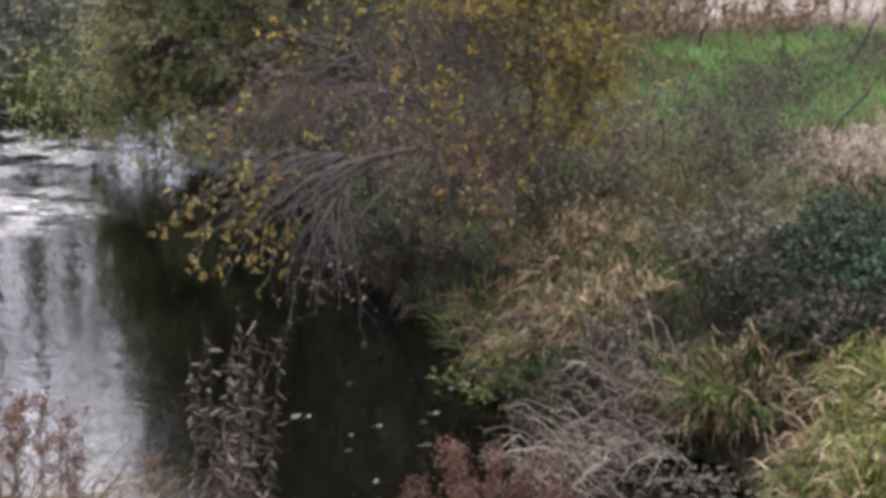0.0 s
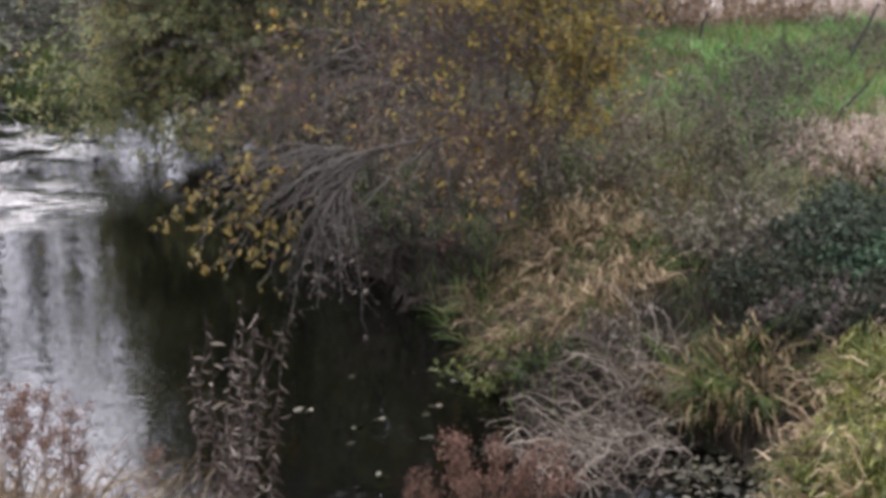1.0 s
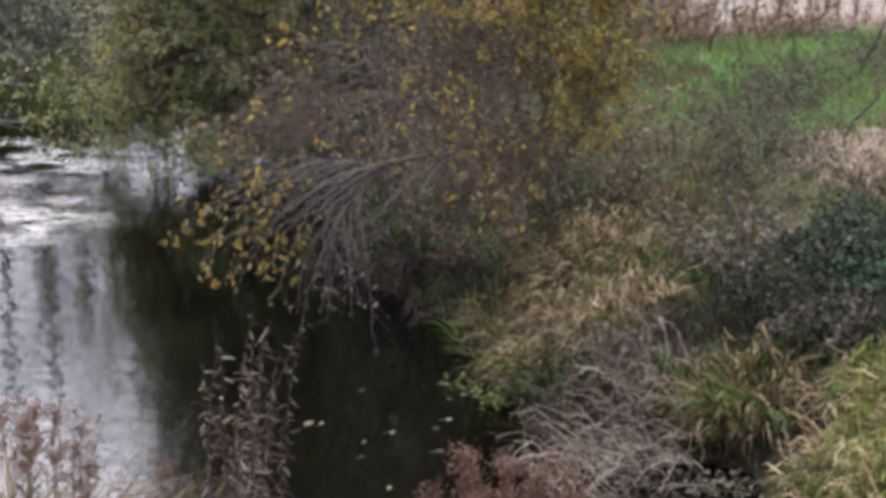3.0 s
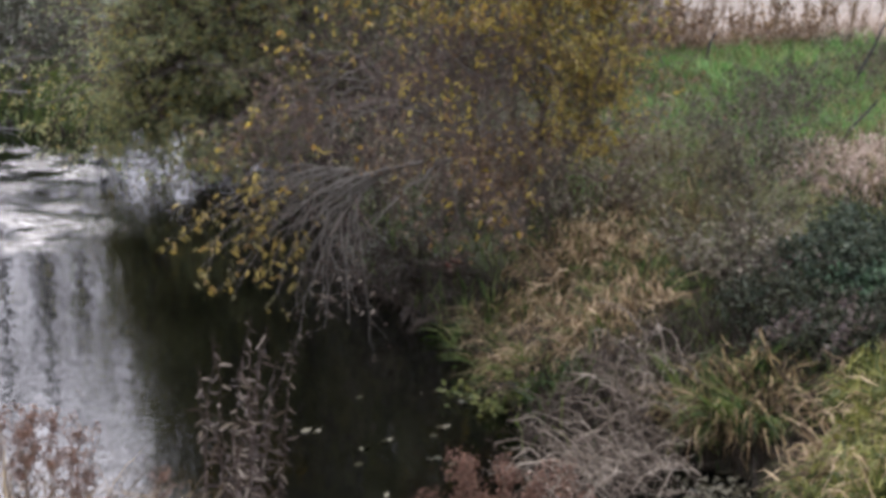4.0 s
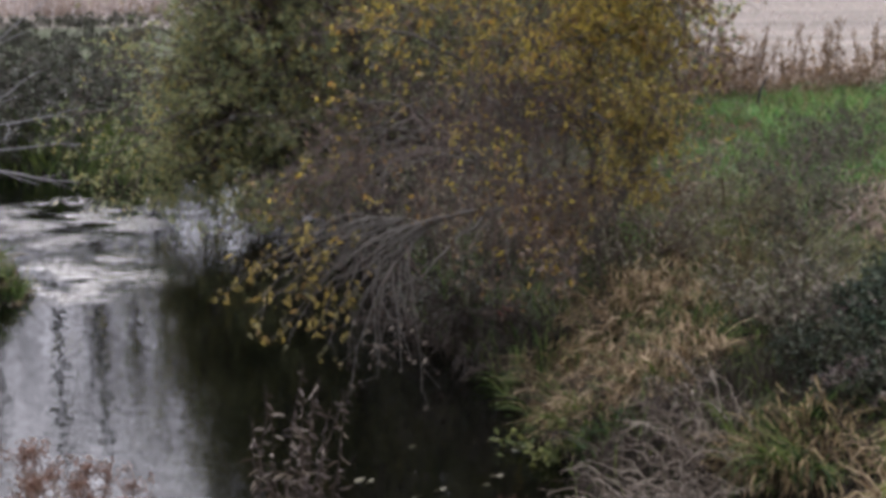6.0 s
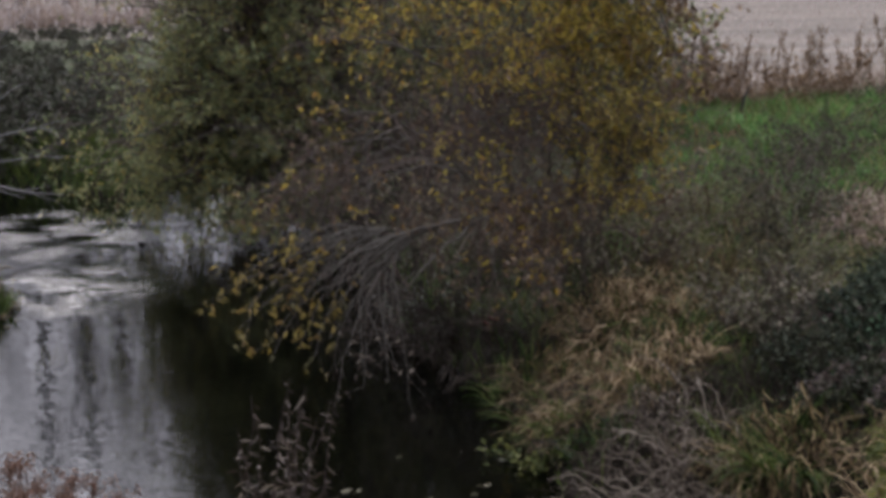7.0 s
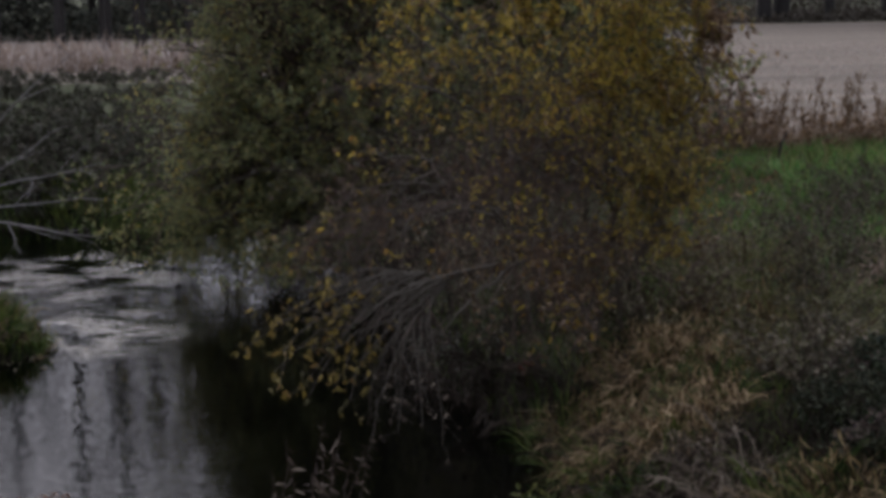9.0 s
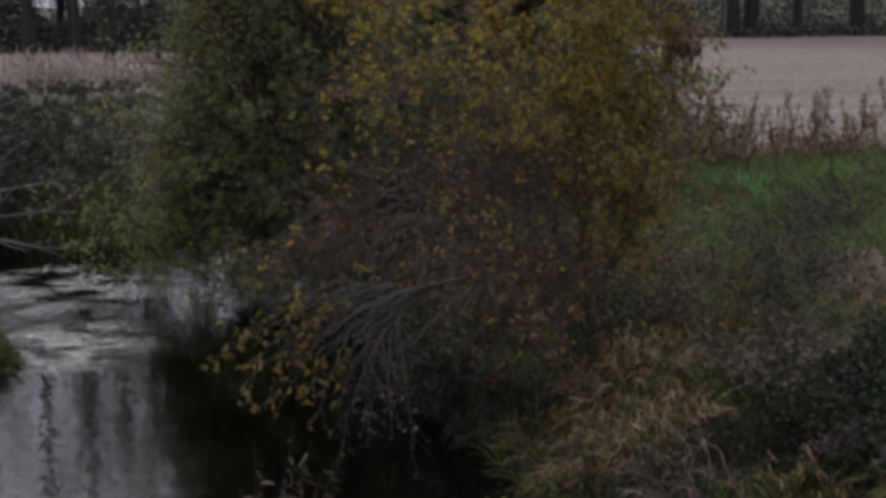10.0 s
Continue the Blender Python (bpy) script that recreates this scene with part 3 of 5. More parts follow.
# crooked grey boughs higher up on the water side
for start, mid, end in (((-0.4, 11.9, 1.75), (-0.75, 11.6, 2.1), (-1.2, 11.5, 2.0)), ((-0.6, 11.8, 1.9), (-0.95, 11.5, 1.75), (-1.5, 11.5, 1.72)), ((-0.3, 11.8, 2.3), (-0.8, 11.5, 2.6), (-1.3, 11.6, 2.5)),
                        ((-0.2, 11.5, 1.6), (-0.6, 11.2, 1.8), (-1.1, 11.1, 1.5)), ((-0.45, 12.0, 2.9), (-0.9, 11.8, 3.3), (-1.3, 11.8, 3.4))):
    TREE_LIMBS.append((start, mid, end, 0.014))
tree, tips = woody(TREE_AT, TREE_LIMBS, [(12, 0.40), (6, 0.45), (3, 0.55)], BARK, TWIG, "tree",
                   "leaning grey-brown tree, half bare, with yellow autumn leaves over the water", "tree", thick=0.017, foot=0.25, fine=True, spread=1.15, lift=-0.08,
                   prune=lambda p: np.clip(0.6 + 0.5 * (p[:, 2] - 1.0) + 0.25 * np.sin(p[:, 0] * 7 + p[:, 2] * 5), np.where(p[:, 2] < 1.2, np.where(p[:, 0] < -0.35, 0.05, 0.45), 0.35), np.where((p[:, 2] < 1.2) & (p[:, 0] < -0.35), 0.1, 1)) * np.where(p[:, 2] < 0.62, 0.25, 1) * (p[:, 2] > 0.3),
                   bare=lambda p: np.where((p[:, 0] < -0.35) & (p[:, 0] > -1.3) & (p[:, 2] < 1.35), 0.14, 1.0))
to = np.array(TREE_AT)


def tree_chance(C):
    w = C + to
    high = np.clip((w[:, 2] - 2.05) / 0.9, 0, 1)
    right = 0.25 * np.clip((w[:, 0] - 0.4) / 0.8, 0, 1) * np.clip((w[:, 2] - 1.2) / 0.8, 0, 1)
    tuftiness = np.sin(w[:, 0] * 4.1 + 1.7 * np.sin(w[:, 2] * 2.9)) * np.sin(w[:, 2] * 4.7 + w[:, 1] * 3.1) + 0.5 * np.sin(w[:, 0] * 9.3 + w[:, 2] * 7.7 + w[:, 1] * 5)
    tip = np.exp(-((w[:, 0] + 1.5) ** 2 + (w[:, 2] - 0.65) ** 2) / 0.09)
    return np.clip((0.055 + 0.66 * high + 0.4 * right) * np.clip(0.55 + 0.8 * tuftiness, 0.2, 1.6) + 0.3 * tip, 0, 1) * np.clip(0.6 + 0.4 * (w[:, 0] + 1.0), 0.3, 1) * np.clip(1.0 - 1.1 * (w[:, 0] - 1.0), 0.26, 1)


C, D, L, W = leafy(tips, tree_chance, (0.035, 0.075), (0.018, 0.034), per=3)
def gold_chance(C):
    w = C + to
    clump = np.sin(w[:, 0] * 6.1 + 2 * np.sin(w[:, 2] * 4.0)) * np.sin(w[:, 2] * 6.3 + w[:, 1] * 4)
    return np.clip((w[:, 0] - 0.45) / 0.35, 0, 1) * np.clip((1.7 - w[:, 0]) / 0.5, 0, 1) * np.clip((w[:, 2] - 0.9) / 0.3, 0, 1) * np.clip((2.9 - w[:, 2]) / 0.6, 0, 1) * np.clip(0.5 + 0.8 * clump, 0.08, 1)


GC, GD, GL, GW = leafy(tips, lambda c: 0.3 * gold_chance(c), (0.03, 0.06), (0.016, 0.03), per=3)
tagged(part("golden_foliage", leaf_chunks(GC, GD, GL, GW), GOLD_LEAF, tree), kind="stuff")
low = rng.random(len(tips)) < np.where((tips[:, -1, 0] + to[0] > -0.6) & (tips[:, -1, 2] + to[2] < 1.45), 0.5, 0.1)
rusty = tips[low][:, -1]
tagged(part("rusty_foliage", leaf_chunks(rusty, rng.normal(0, 1, rusty.shape) - [0, 0, 0.8], rng.uniform(0.03, 0.065, len(rusty)), rng.uniform(0.016, 0.032, len(rusty))), RUST_LEAF, tree), kind="stuff")
edge = (C[:, 0] + to[0] > 1.3) & (rng.random(len(C)) < 0.8) & (C[:, 2] + to[2] < 4.2)
tagged(part("withered_foliage", leaf_chunks(C[edge], D[edge], L[edge] * 1.1, W[edge] * 1.2), BROWN_LEAF, tree), kind="stuff")
C, D, L, W = C[~edge], D[~edge], L[~edge], W[~edge]
order = np.argsort(C[:, 1] - 3 * np.exp(-((C[:, 0] + to[0] + 1.5) ** 2 + (C[:, 2] + to[2] - 0.7) ** 2) / 0.12))
near, rest = order[:60], order[60:]
tagged(part("foliage", leaf_chunks(C[rest], D[rest], L[rest], W[rest]), YELLOW_LEAF, tree), kind="stuff")
leaf_meshes = {m: [build_mesh("leaf", leaf_chunks(np.zeros((1, 3)), np.array([[1.0, 0, 0]]), np.array([0.08]), np.array([w]), curl=c))
                   for w, c in ((0.034, 0.2), (0.042, 0.35), (0.03, 0.1), (0.038, 0.5))] for m in (YELLOW_LEAF_ONE, SPRAY_LEAF, DRY_LEAF, RUST_RED, AFLOAT)}


def scatter_leaf(shape, at, d, size, material, parent, name="leaf"):
    ob = part(name, leaf_meshes[material][shape], material, parent)
    q = Vector(d).to_track_quat("X", "Z")
    ob.matrix_basis = Matrix.LocRotScale(Vector(at), q, Vector((size, size, size)))
    return ob


for j, i in enumerate(near):
    scatter_leaf(j % 4, C[i], D[i], L[i] / 0.09, YELLOW_LEAF_ONE, tree)

# the yellow spray that hangs lowest over the water
rng = np.random.default_rng(102)
spray_tips = [(-1.85, 10.75, 0.74), (-1.64, 10.7, 0.53), (-1.49, 10.8, 0.59), (-1.35, 10.7, 1.04), (-1.31, 10.75, 0.74), (-1.27, 10.8, 0.45), (-1.05, 10.75, 0.45), (-1.2, 10.7, 0.97),
              (-1.68, 10.8, 0.89), (-1.41, 10.65, 0.45), (-1.16, 10.7, 0.42), (-1.55, 10.65, 0.7), (-1.25, 10.85, 0.85), (-1.45, 10.9, 0.9)]
placed = 0
for tx, ty, tz in spray_tips:
    tz += 0.1
    start = np.array((-0.75 + rng.normal(0, 0.08), 11.1, 1.28)) - to
    end = np.array((tx, ty, tz)) - to
    line = bezier(start, (start + end) / 2 + [0, 0, 0.18], end, 9, 0.012)
    twig = part("twig", [tubes(line[None], np.linspace(0.007, 0.0025, 9)[None], 5)], BARK, tree, smooth=True)
    P, R = sprout(line[None], np.linspace(0.007, 0.0025, 9)[None], 5, 0.28, 0.7, low=0.45)
    tagged(part("brushwood", [tubes(P, R, 4)], BARK, twig), kind="stuff")
    for Q in list(P) + [line[4:]]:
        for k in range(4):
            at = Q[rng.integers(len(Q) // 2, len(Q))] + rng.normal(0, 0.022, 3)
            scatter_leaf(placed % 4, at, (rng.normal(0, 0.8), rng.normal(0, 0.8), -0.6), rng.uniform(0.35, 1.05), SPRAY_LEAF, tree)
            placed += 1

# thin twigs with withered leaves that hang below the spray
for k in range(9):
    start = np.array((-0.7 + rng.normal(0, 0.1), 11.0, 1.0)) - to
    end = np.array((-1.05 + 0.06 * k, 10.7 + rng.normal(0, 0.08), 0.22 + 0.3 * rng.random())) - to
    line = bezier(start, (start + end) / 2 + [-0.05, 0, 0.14], end, 9, 0.02)
    twig = part("twig", [tubes(line[None], np.linspace(0.006, 0.002, 9)[None], 5)], BARK, tree, smooth=True)
    P, R = sprout(line[None], np.linspace(0.006, 0.002, 9)[None], 5, 0.3, 0.9, low=0.3)
    tagged(part("brushwood", [tubes(P, R, 4)], BARK, twig), kind="stuff")
    for Q in list(P) + [line[4:]]:
        for j in range(2):
            scatter_leaf((k + j) % 4, Q[rng.integers(1, len(Q))] + rng.normal(0, 0.015, 3), (rng.normal(0, 0.8), rng.normal(0, 0.8), -0.6), rng.uniform(0.35, 0.7), DRY_LEAF, tree)

# a few bright leaves caught low on the tree
for at, size, material in (((-0.01, 10.90, 0.72), 1.1, RUST_RED), ((-0.04, 10.90, 0.68), 0.9, RUST_RED), ((0.24, 10.70, 0.76), 0.8, AFLOAT), ((0.33, 11.00, 1.07), 0.5, YELLOW_LEAF_ONE), ((0.25, 10.90, 0.93), 0.5, YELLOW_LEAF_ONE), ((0.21, 10.80, 0.79), 0.9, AFLOAT)):
    scatter_leaf(1, np.array(at) - to, (0.6, -0.3, -0.7), size, material, tree)

# ---------- far bank: green bush, dead branches, dark scrub ----------
rng = np.random.default_rng(103)
BUSH_AT = (-1.45, 18.6, 0.4)
BUSH_LIMBS = [((-4.4, 20.4, 1.2), (-5.3, 20.0, 1.3)), ((-4.3, 20.5, 1.6), (-4.6, 20.2, 1.9)), ((-3.9, 20.6, 2.4), (-3.9, 20.5, 3.5)),
              ((-3.7, 20.7, 2.8), (-3.6, 20.6, 5.0)), ((-3.6, 20.8, 2.8), (-3.2, 20.8, 5.2)), ((-3.3, 20.8, 2.2), (-2.5, 20.7, 4.4)),
              ((-3.1, 20.6, 1.8), (-2.0, 20.4, 3.2)), ((-3.2, 20.4, 1.3), (-2.1, 20.0, 2.0)), ((-3.6, 20.0, 1.2), (-3.2, 19.3, 1.6)),
              ((-4.0, 20.0, 1.0), (-4.2, 19.3, 0.9)), ((-3.4, 20.1, 0.9), (-2.7, 19.4, 0.9)), ((-3.8, 20.2, 1.8), (-3.8, 19.5, 2.4)),
              ((-4.4, 20.3, 0.8), (-5.1, 19.9, 0.6)), ((-3.2, 20.4, 2.4), (-2.8, 19.8, 3.2))]
for k in range(18):
    e = unit(rng.normal(0, 1, 3)) * rng.uniform(0.4, 1.0) * np.array([1.1, 0.9, 3.0]) + np.array([-2.6, 20.9, 4.4])
    BUSH_LIMBS.append((tuple((e + np.array(BUSH_AT)) / 2 + rng.normal(0, 0.25, 3)), tuple(e)))
# the crown leans out over the water from its root on the bank
BUSH_LIMBS = [(((m[0] * 0.5 + BUSH_AT[0] * 0.5) * 0.95, 18.5, 3.2 - (3.2 - m[2]) * 0.87 + 0.3), (max(e[0] * 0.9, -4.35), e[1] * 0.87, max(3.2 - (3.2 - e[2]) * 0.87, 0.62))) for m, e in BUSH_LIMBS]
for k in range(42):
    e = (rng.uniform(-4.4, -1.9), rng.uniform(17.2, 18.7), 0.4 + 1.7 * rng.random() ** 1.4)
    BUSH_LIMBS.append((((e[0] + BUSH_AT[0]) / 2 + rng.normal(0, 0.2), 18.4, e[2] * 0.5 + 1.1), e))

# low skirts over the water
for k in range(30):
    e = (rng.uniform(-3.6, -1.7), rng.uniform(16.9, 18.2), 0.35 + 0.6 * rng.random())
    BUSH_LIMBS.append((((e[0] + BUSH_AT[0]) / 2, 18.2, e[2] * 0.4 + 1.0), e))
# a full upper crown
for k in range(30):
    e = (rng.uniform(-4.2, -1.7), rng.uniform(17.7, 18.7), 1.5 + 0.16 * k)
    BUSH_LIMBS.append(((e[0] * 0.5 - 0.9, 18.4, 1.3 + 0.1 * k), e))


def bush_density(w):
    """Full over the root, thin and wispy on the side towards the open water."""
    outer = w[:, 0] < -3.9 + 0.16 * (w[:, 2] - 0.4)
    return np.where(outer, np.where(w[:, 2] < 0.95, 0.75, 0.45), 1.0)


bush, btips = woody(BUSH_AT, BUSH_LIMBS, [(9, 0.42), (7, 0.46), (4, 0.5)], BARK, TWIG, "bush",
                    "tall olive-green bush hanging over the far water's edge", "bush", thick=0.05, prune=bush_density)
btips = btips[(btips[:, :, 2] + BUSH_AT[2]).min(axis=1) > 0.22]
C, D, L, W = leafy(btips, lambda c: (0.35 + 0.65 * bush_density(c + np.array(BUSH_AT))) * np.clip(0.62 + 0.3 * np.sin(c[:, 0] * 5.3 + 2 * np.sin(c[:, 2] * 3)) * np.sin(c[:, 2] * 5.1 + c[:, 1] * 2), 0.3, 1), (0.03, 0.07), (0.014, 0.032), per=5)
turned = rng.random(len(C)) < 0.07 + 0.14 * np.clip(np.sin(C[:, 0] * 3.7 + C[:, 2] * 2.9), 0, 1)
tagged(part("foliage", leaf_chunks(C[~turned], D[~turned], L[~turned], W[~turned], plain=True), BUSH_LEAF, bush), kind="stuff")
tagged(part("yellowing_foliage", leaf_chunks(C[turned], D[turned], L[turned], W[turned], plain=True), GOLD_LEAF, bush), kind="stuff")

for bx in (-1.4, 0.4):
    BACK_AT = (bx, 22.5, 0.6)
    BACK_LIMBS = []
    for k in range(22):
        e = unit(rng.normal(0, 1, 3)) * rng.uniform(0.5, 1.0) * np.array([1.6, 1.1, 3.4]) + np.array([bx, 22.4, 4.3])
        e[2] = max(e[2], 1.0)
        BACK_LIMBS.append((tuple((e + np.array(BACK_AT)) / 2 + rng.normal(0, 0.3, 3)), tuple(e)))
    back_bush, ktips = woody(BACK_AT, BACK_LIMBS, [(10, 0.42), (7, 0.45), (4, 0.5)], BARK, TWIG, "bush",
                             "tall dull green bush standing behind the leaning tree", "bush", thick=0.05)
    C, D, L, W = leafy(ktips, lambda c: np.full(len(c), 0.95), (0.09, 0.19), (0.05, 0.105), per=5)
    tagged(part("foliage", leaf_chunks(C, D, L, W, plain=True), BUSH_LEAF, back_bush), kind="stuff")

sapling = thing("sapling", (-4.62, 21.15, float(ground_z(-4.62, 21.15))), "thin dark sapling at the water's edge", "tree")
line = bezier((0, 0, -0.2), (0.1, -0.1, 0.6), (0.25, -0.3, 1.3), 10, 0.03)[None]
rad = np.linspace(0.045, 0.015, 10)[None]
part("trunk", [tubes(line, rad, 7)], FAR_BARK, sapling, smooth=True)
P, R = sprout(line, rad, 14, 0.3, 0.8, low=0.35)
Q, RQ = sprout(P, R, 6, 0.5, 0.8)
tagged(part("brushwood", [tubes(P, R, 4), tubes(Q, RQ, 3)], FAR_BARK, sapling), kind="stuff")

dead = thing("dead_branch", (-7.0, 20.6, 0.5), "bleached bare dead branches fallen beside the water", "branch")
for mid, end in [((0.2, -0.3, 1.0), (1.5, -0.5, 2.1)), ((0.6, -0.5, 0.4), (1.9, -0.7, 0.68)), ((0.5, -0.5, 0.05), (1.95, -0.9, 0.3)),
                 ((0.5, -0.3, -0.1), (2.0, -0.8, -0.25)), ((0.5, -0.4, 0.5), (1.35, -0.6, 1.15))]:
    line = bezier((-0.5, 0, 0), mid, end, 10, 0.02)[None]
    rad = (0.022 * np.linspace(1, 0.2, 10))[None]
    limb = part("limb", [tubes(line, rad, 6)], DEAD_WOOD, dead, smooth=True)
    P, R = sprout(line, rad, 4, 0.3, 0.6, low=0.4, thin=0.6)
    P2, R2 = sprout(P, R, 2, 0.45, 0.7, thin=0.6)
    tagged(part("brushwood", [tubes(P, R, 4), tubes(P2, R2, 3)], DEAD_WOOD, limb), kind="stuff")


def thicket(name, at, size, label, category, leaf, stems, leaf_size, density, stem_material=None, group="", lean=0.5):
    """A low tangle of arching stems with leaves along them: size is (half width, half depth, height)."""
    ob = thing(name, (at[0], at[1], float(ground_z(at[0], at[1]))), label, category, group)
    o = np.array(ob.location)
    a = rng.uniform(0, 2 * math.pi, stems)
    r = np.sqrt(rng.random(stems))
    x, y = at[0] + r * np.cos(a) * size[0] * 0.75, at[1] + r * np.sin(a) * size[1] * 0.75
    base = np.stack([x, y, ground_z(x, y) - 0.03], -1) - o
    P = arching(base, a + rng.normal(0, 0.9, stems), size[2] * rng.uniform(0.7, 1.5, stems), rng.uniform(0, lean, stems), rng.uniform(0.4, 2.2, stems), 9, 0.12)
    R = np.outer(rng.uniform(0.003, 0.006, stems), np.linspace(1, 0.4, 9))
    Q, RQ = sprout(P, R, 5, 0.35, 1.0, low=0.3)
    tagged(part("stem_growth", [tubes(P, R, 3, 2), tubes(Q[::2], RQ[::2], 3, 2)], stem_material or DRY_STEM, ob), kind="stuff")
    both = [(P, density), (Q, density)]
    Cs, Ds = [], []
    for T, k in both:
        n = int(len(T) * k)
        w, i = rng.integers(0, len(T), n), rng.integers(1, T.shape[1], n)
        Cs.append(T[w, i] + rng.normal(0, 0.02, (n, 3)))
        Ds.append(rng.normal(0, 1, (n, 3)) + np.array([0, 0, -0.2]))
    C, D = np.concatenate(Cs), np.concatenate(Ds)
    # leaves stand in clumps with gaps between
    f = 2.2 / size[0] ** 0.5
    ease = np.sin(C[:, 0] * f * 2.7 + 2 * np.sin(C[:, 2] * f * 3)) * np.sin(C[:, 2] * f * 3.7 + C[:, 1] * f * 2) + 0.4 * np.sin(C[:, 0] * f * 6 + C[:, 1] * f * 5)
    kept = rng.random(len(C)) < np.clip(0.75 + 0.75 * ease, 0.12, 1)
    C, D = C[kept], D[kept]
    tagged(part("foliage", leaf_chunks(C, D, rng.uniform(*leaf_size, len(C)), 0.6 * rng.uniform(*leaf_size, len(C)), plain=True), leaf, ob), kind="stuff")
    return ob


for x, y, w, h in ((-6.2, 22.9, 1.1, 0.5), (-7.8, 23.6, 1.2, 0.5), (-9.6, 24.6, 1.4, 0.5), (-7.2, 25.5, 1.5, 0.5), (-9.5, 28.0, 1.8, 0.5), (-8.0, 31.0, 2.0, 0.4), (-11.5, 31.5, 2.2, 0.4),
                   (-9.5, 36.0, 2.4, 0.35), (-13.0, 37.5, 2.6, 0.35), (-11.5, 43.0, 3.0, 0.3), (-16.0, 44.0, 3.0, 0.3), (-6.2, 24.5, 1.2, 0.7), (-1.0, 24.0, 1.2, 1.6), (-1.0, 22.6, 1.0, 1.5)):
    thicket("scrub_bush", (x, y), (w, 1.2, h), "dark leafless scrub on the far bank", "bush", SCRUB_LEAF, 100, (0.05, 0.095), 8.0, TWIG, "scrub on the far bank")
# ---------- far field edge and woods ----------
rng = np.random.default_rng(104)
FAR_TREES = [(13.3, 92.5, 0.42), (14.4, 93.5, 0.5), (17.2, 94.0, 0.3), (20.2, 92.8, 0.5), (23.5, 93.5, 0.4), (27.0, 94.0, 0.45), (31.5, 93.0, 0.5), (9.8, 93.4, 0.4),
             (6.0, 92.6, 0.45), (2.0, 93.2, 0.4), (36.0, 94.0, 0.4)]


def far_tree(height, trunk_r, low, spread, leaf, name, label, group, n=1500):
    ob = thing(name, (0, 0, 0), label, "tree", group)
    line = bezier((0, 0, -0.3), (0.2, 0.1, height * 0.5), (0.1, 0, height * 0.95), 10, 0.08)[None]
    rad = (trunk_r * np.linspace(1, 0.15, 10))[None]
    part("trunk", [tubes(line, rad, 8)], FAR_BARK, ob, smooth=True)
    P, R = sprout(line, rad, 22, 0.38, 1.1, low=low, thin=0.45)
    Q, RQ = sprout(P, R, 7, 0.5, 0.9, thin=0.5)
    Q2, RQ2 = sprout(Q, RQ, 4, 0.5, 0.9, thin=0.5)
    tagged(part("bough_growth", [tubes(P, R, 4, 2), tubes(Q, RQ, 3, 2), tubes(Q2[::2], np.maximum(RQ2, 0.014)[::2], 3, 4)], FAR_BARK, ob), kind="stuff")
    w, i = rng.integers(0, len(Q2), n), rng.integers(1, 5, n)
    tagged(part("crown", leaf_chunks(Q2[w, i], rng.normal(0, 1, (n, 3)), rng.uniform(0.2, 0.5, n), rng.uniform(0.15, 0.3, n), plain=True), leaf, ob), kind="stuff")
    return ob


first = far_tree(13.0, 0.42, 0.35, 3.0, FAR_LEAF, "far_tree", "dark bare-trunked tree beyond the stubble field", "trees beyond the field")
for x, y, r in FAR_TREES:
    copy_thing(first, pose(x, y, 0.85, 0, 0, x * 47 % 360)).scale = (r / 0.42, r / 0.42, 1)
first.matrix_basis = pose(41, 93, 0.85)
wood = far_tree(9.5, 0.25, 0.08, 3.0, FAR_LEAF, "wood_tree", "dense grey-green tree at the wood's edge", "trees of the far wood", 2400)
for k in range(26):
    x = -46 + k * 1.9 + rng.uniform(-0.6, 0.6)
    s = rng.uniform(0.75, 1.1)
    copy_thing(wood, pose(x, 84 + rng.uniform(0, 8), 0.85, 0, 0, rng.uniform(0, 360))).scale = (1.25 * s, 1.25 * s, s)
wood.matrix_basis = pose(-50, 86, 0.85)


def hedge(name, x0, x1, y0, y1, h, n, leaf, label):
    x, y = rng.uniform(x0, x1, n), rng.uniform(y0, y1, n)
    g = ground_z(x, y)
    C = np.stack([x, y, g + h * rng.random(n) ** 1.3 * (0.7 + 0.3 * np.sin(x * 1.1) * np.sin(x * 0.37))], -1)
    ob = part(name, leaf_chunks(C, rng.normal(0, 1, (n, 3)), rng.uniform(0.15, 0.4, n), rng.uniform(0.08, 0.2, n), plain=True), leaf)
    return tagged(ob, label, "undergrowth", kind="stuff")


bare = far_tree(19.0, 0.26, 0.2, 2.0, FAR_LEAF, "bare_tree", "tall thin bare tree rising above the far wood", "bare trees of the far wood", 40)
for k in range(24):
    s = rng.uniform(0.85, 1.35)
    copy_thing(bare, pose(-23 + k * 0.95 + rng.uniform(-0.6, 0.6), 58 + rng.uniform(0, 8), 0.85, 0, 0, rng.uniform(0, 360))).scale = (0.43 * s, 0.43 * s, s)
bare.matrix_basis = pose(-22, 62, 0.85)
hedge("undergrowth", -2, 45, 91, 97, 0.7, 12000, FAR_DRY, "low dull undergrowth along the field's far edge")
hedge("undergrowth", -4, 55, 108, 122, 4.5, 26000, FAR_DRY, "dull brown growth behind the far trees")
hedge("undergrowth", -50, -2, 80, 84, 3.2, 24000, FAR_LEAF, "dark undergrowth at the foot of the wood")

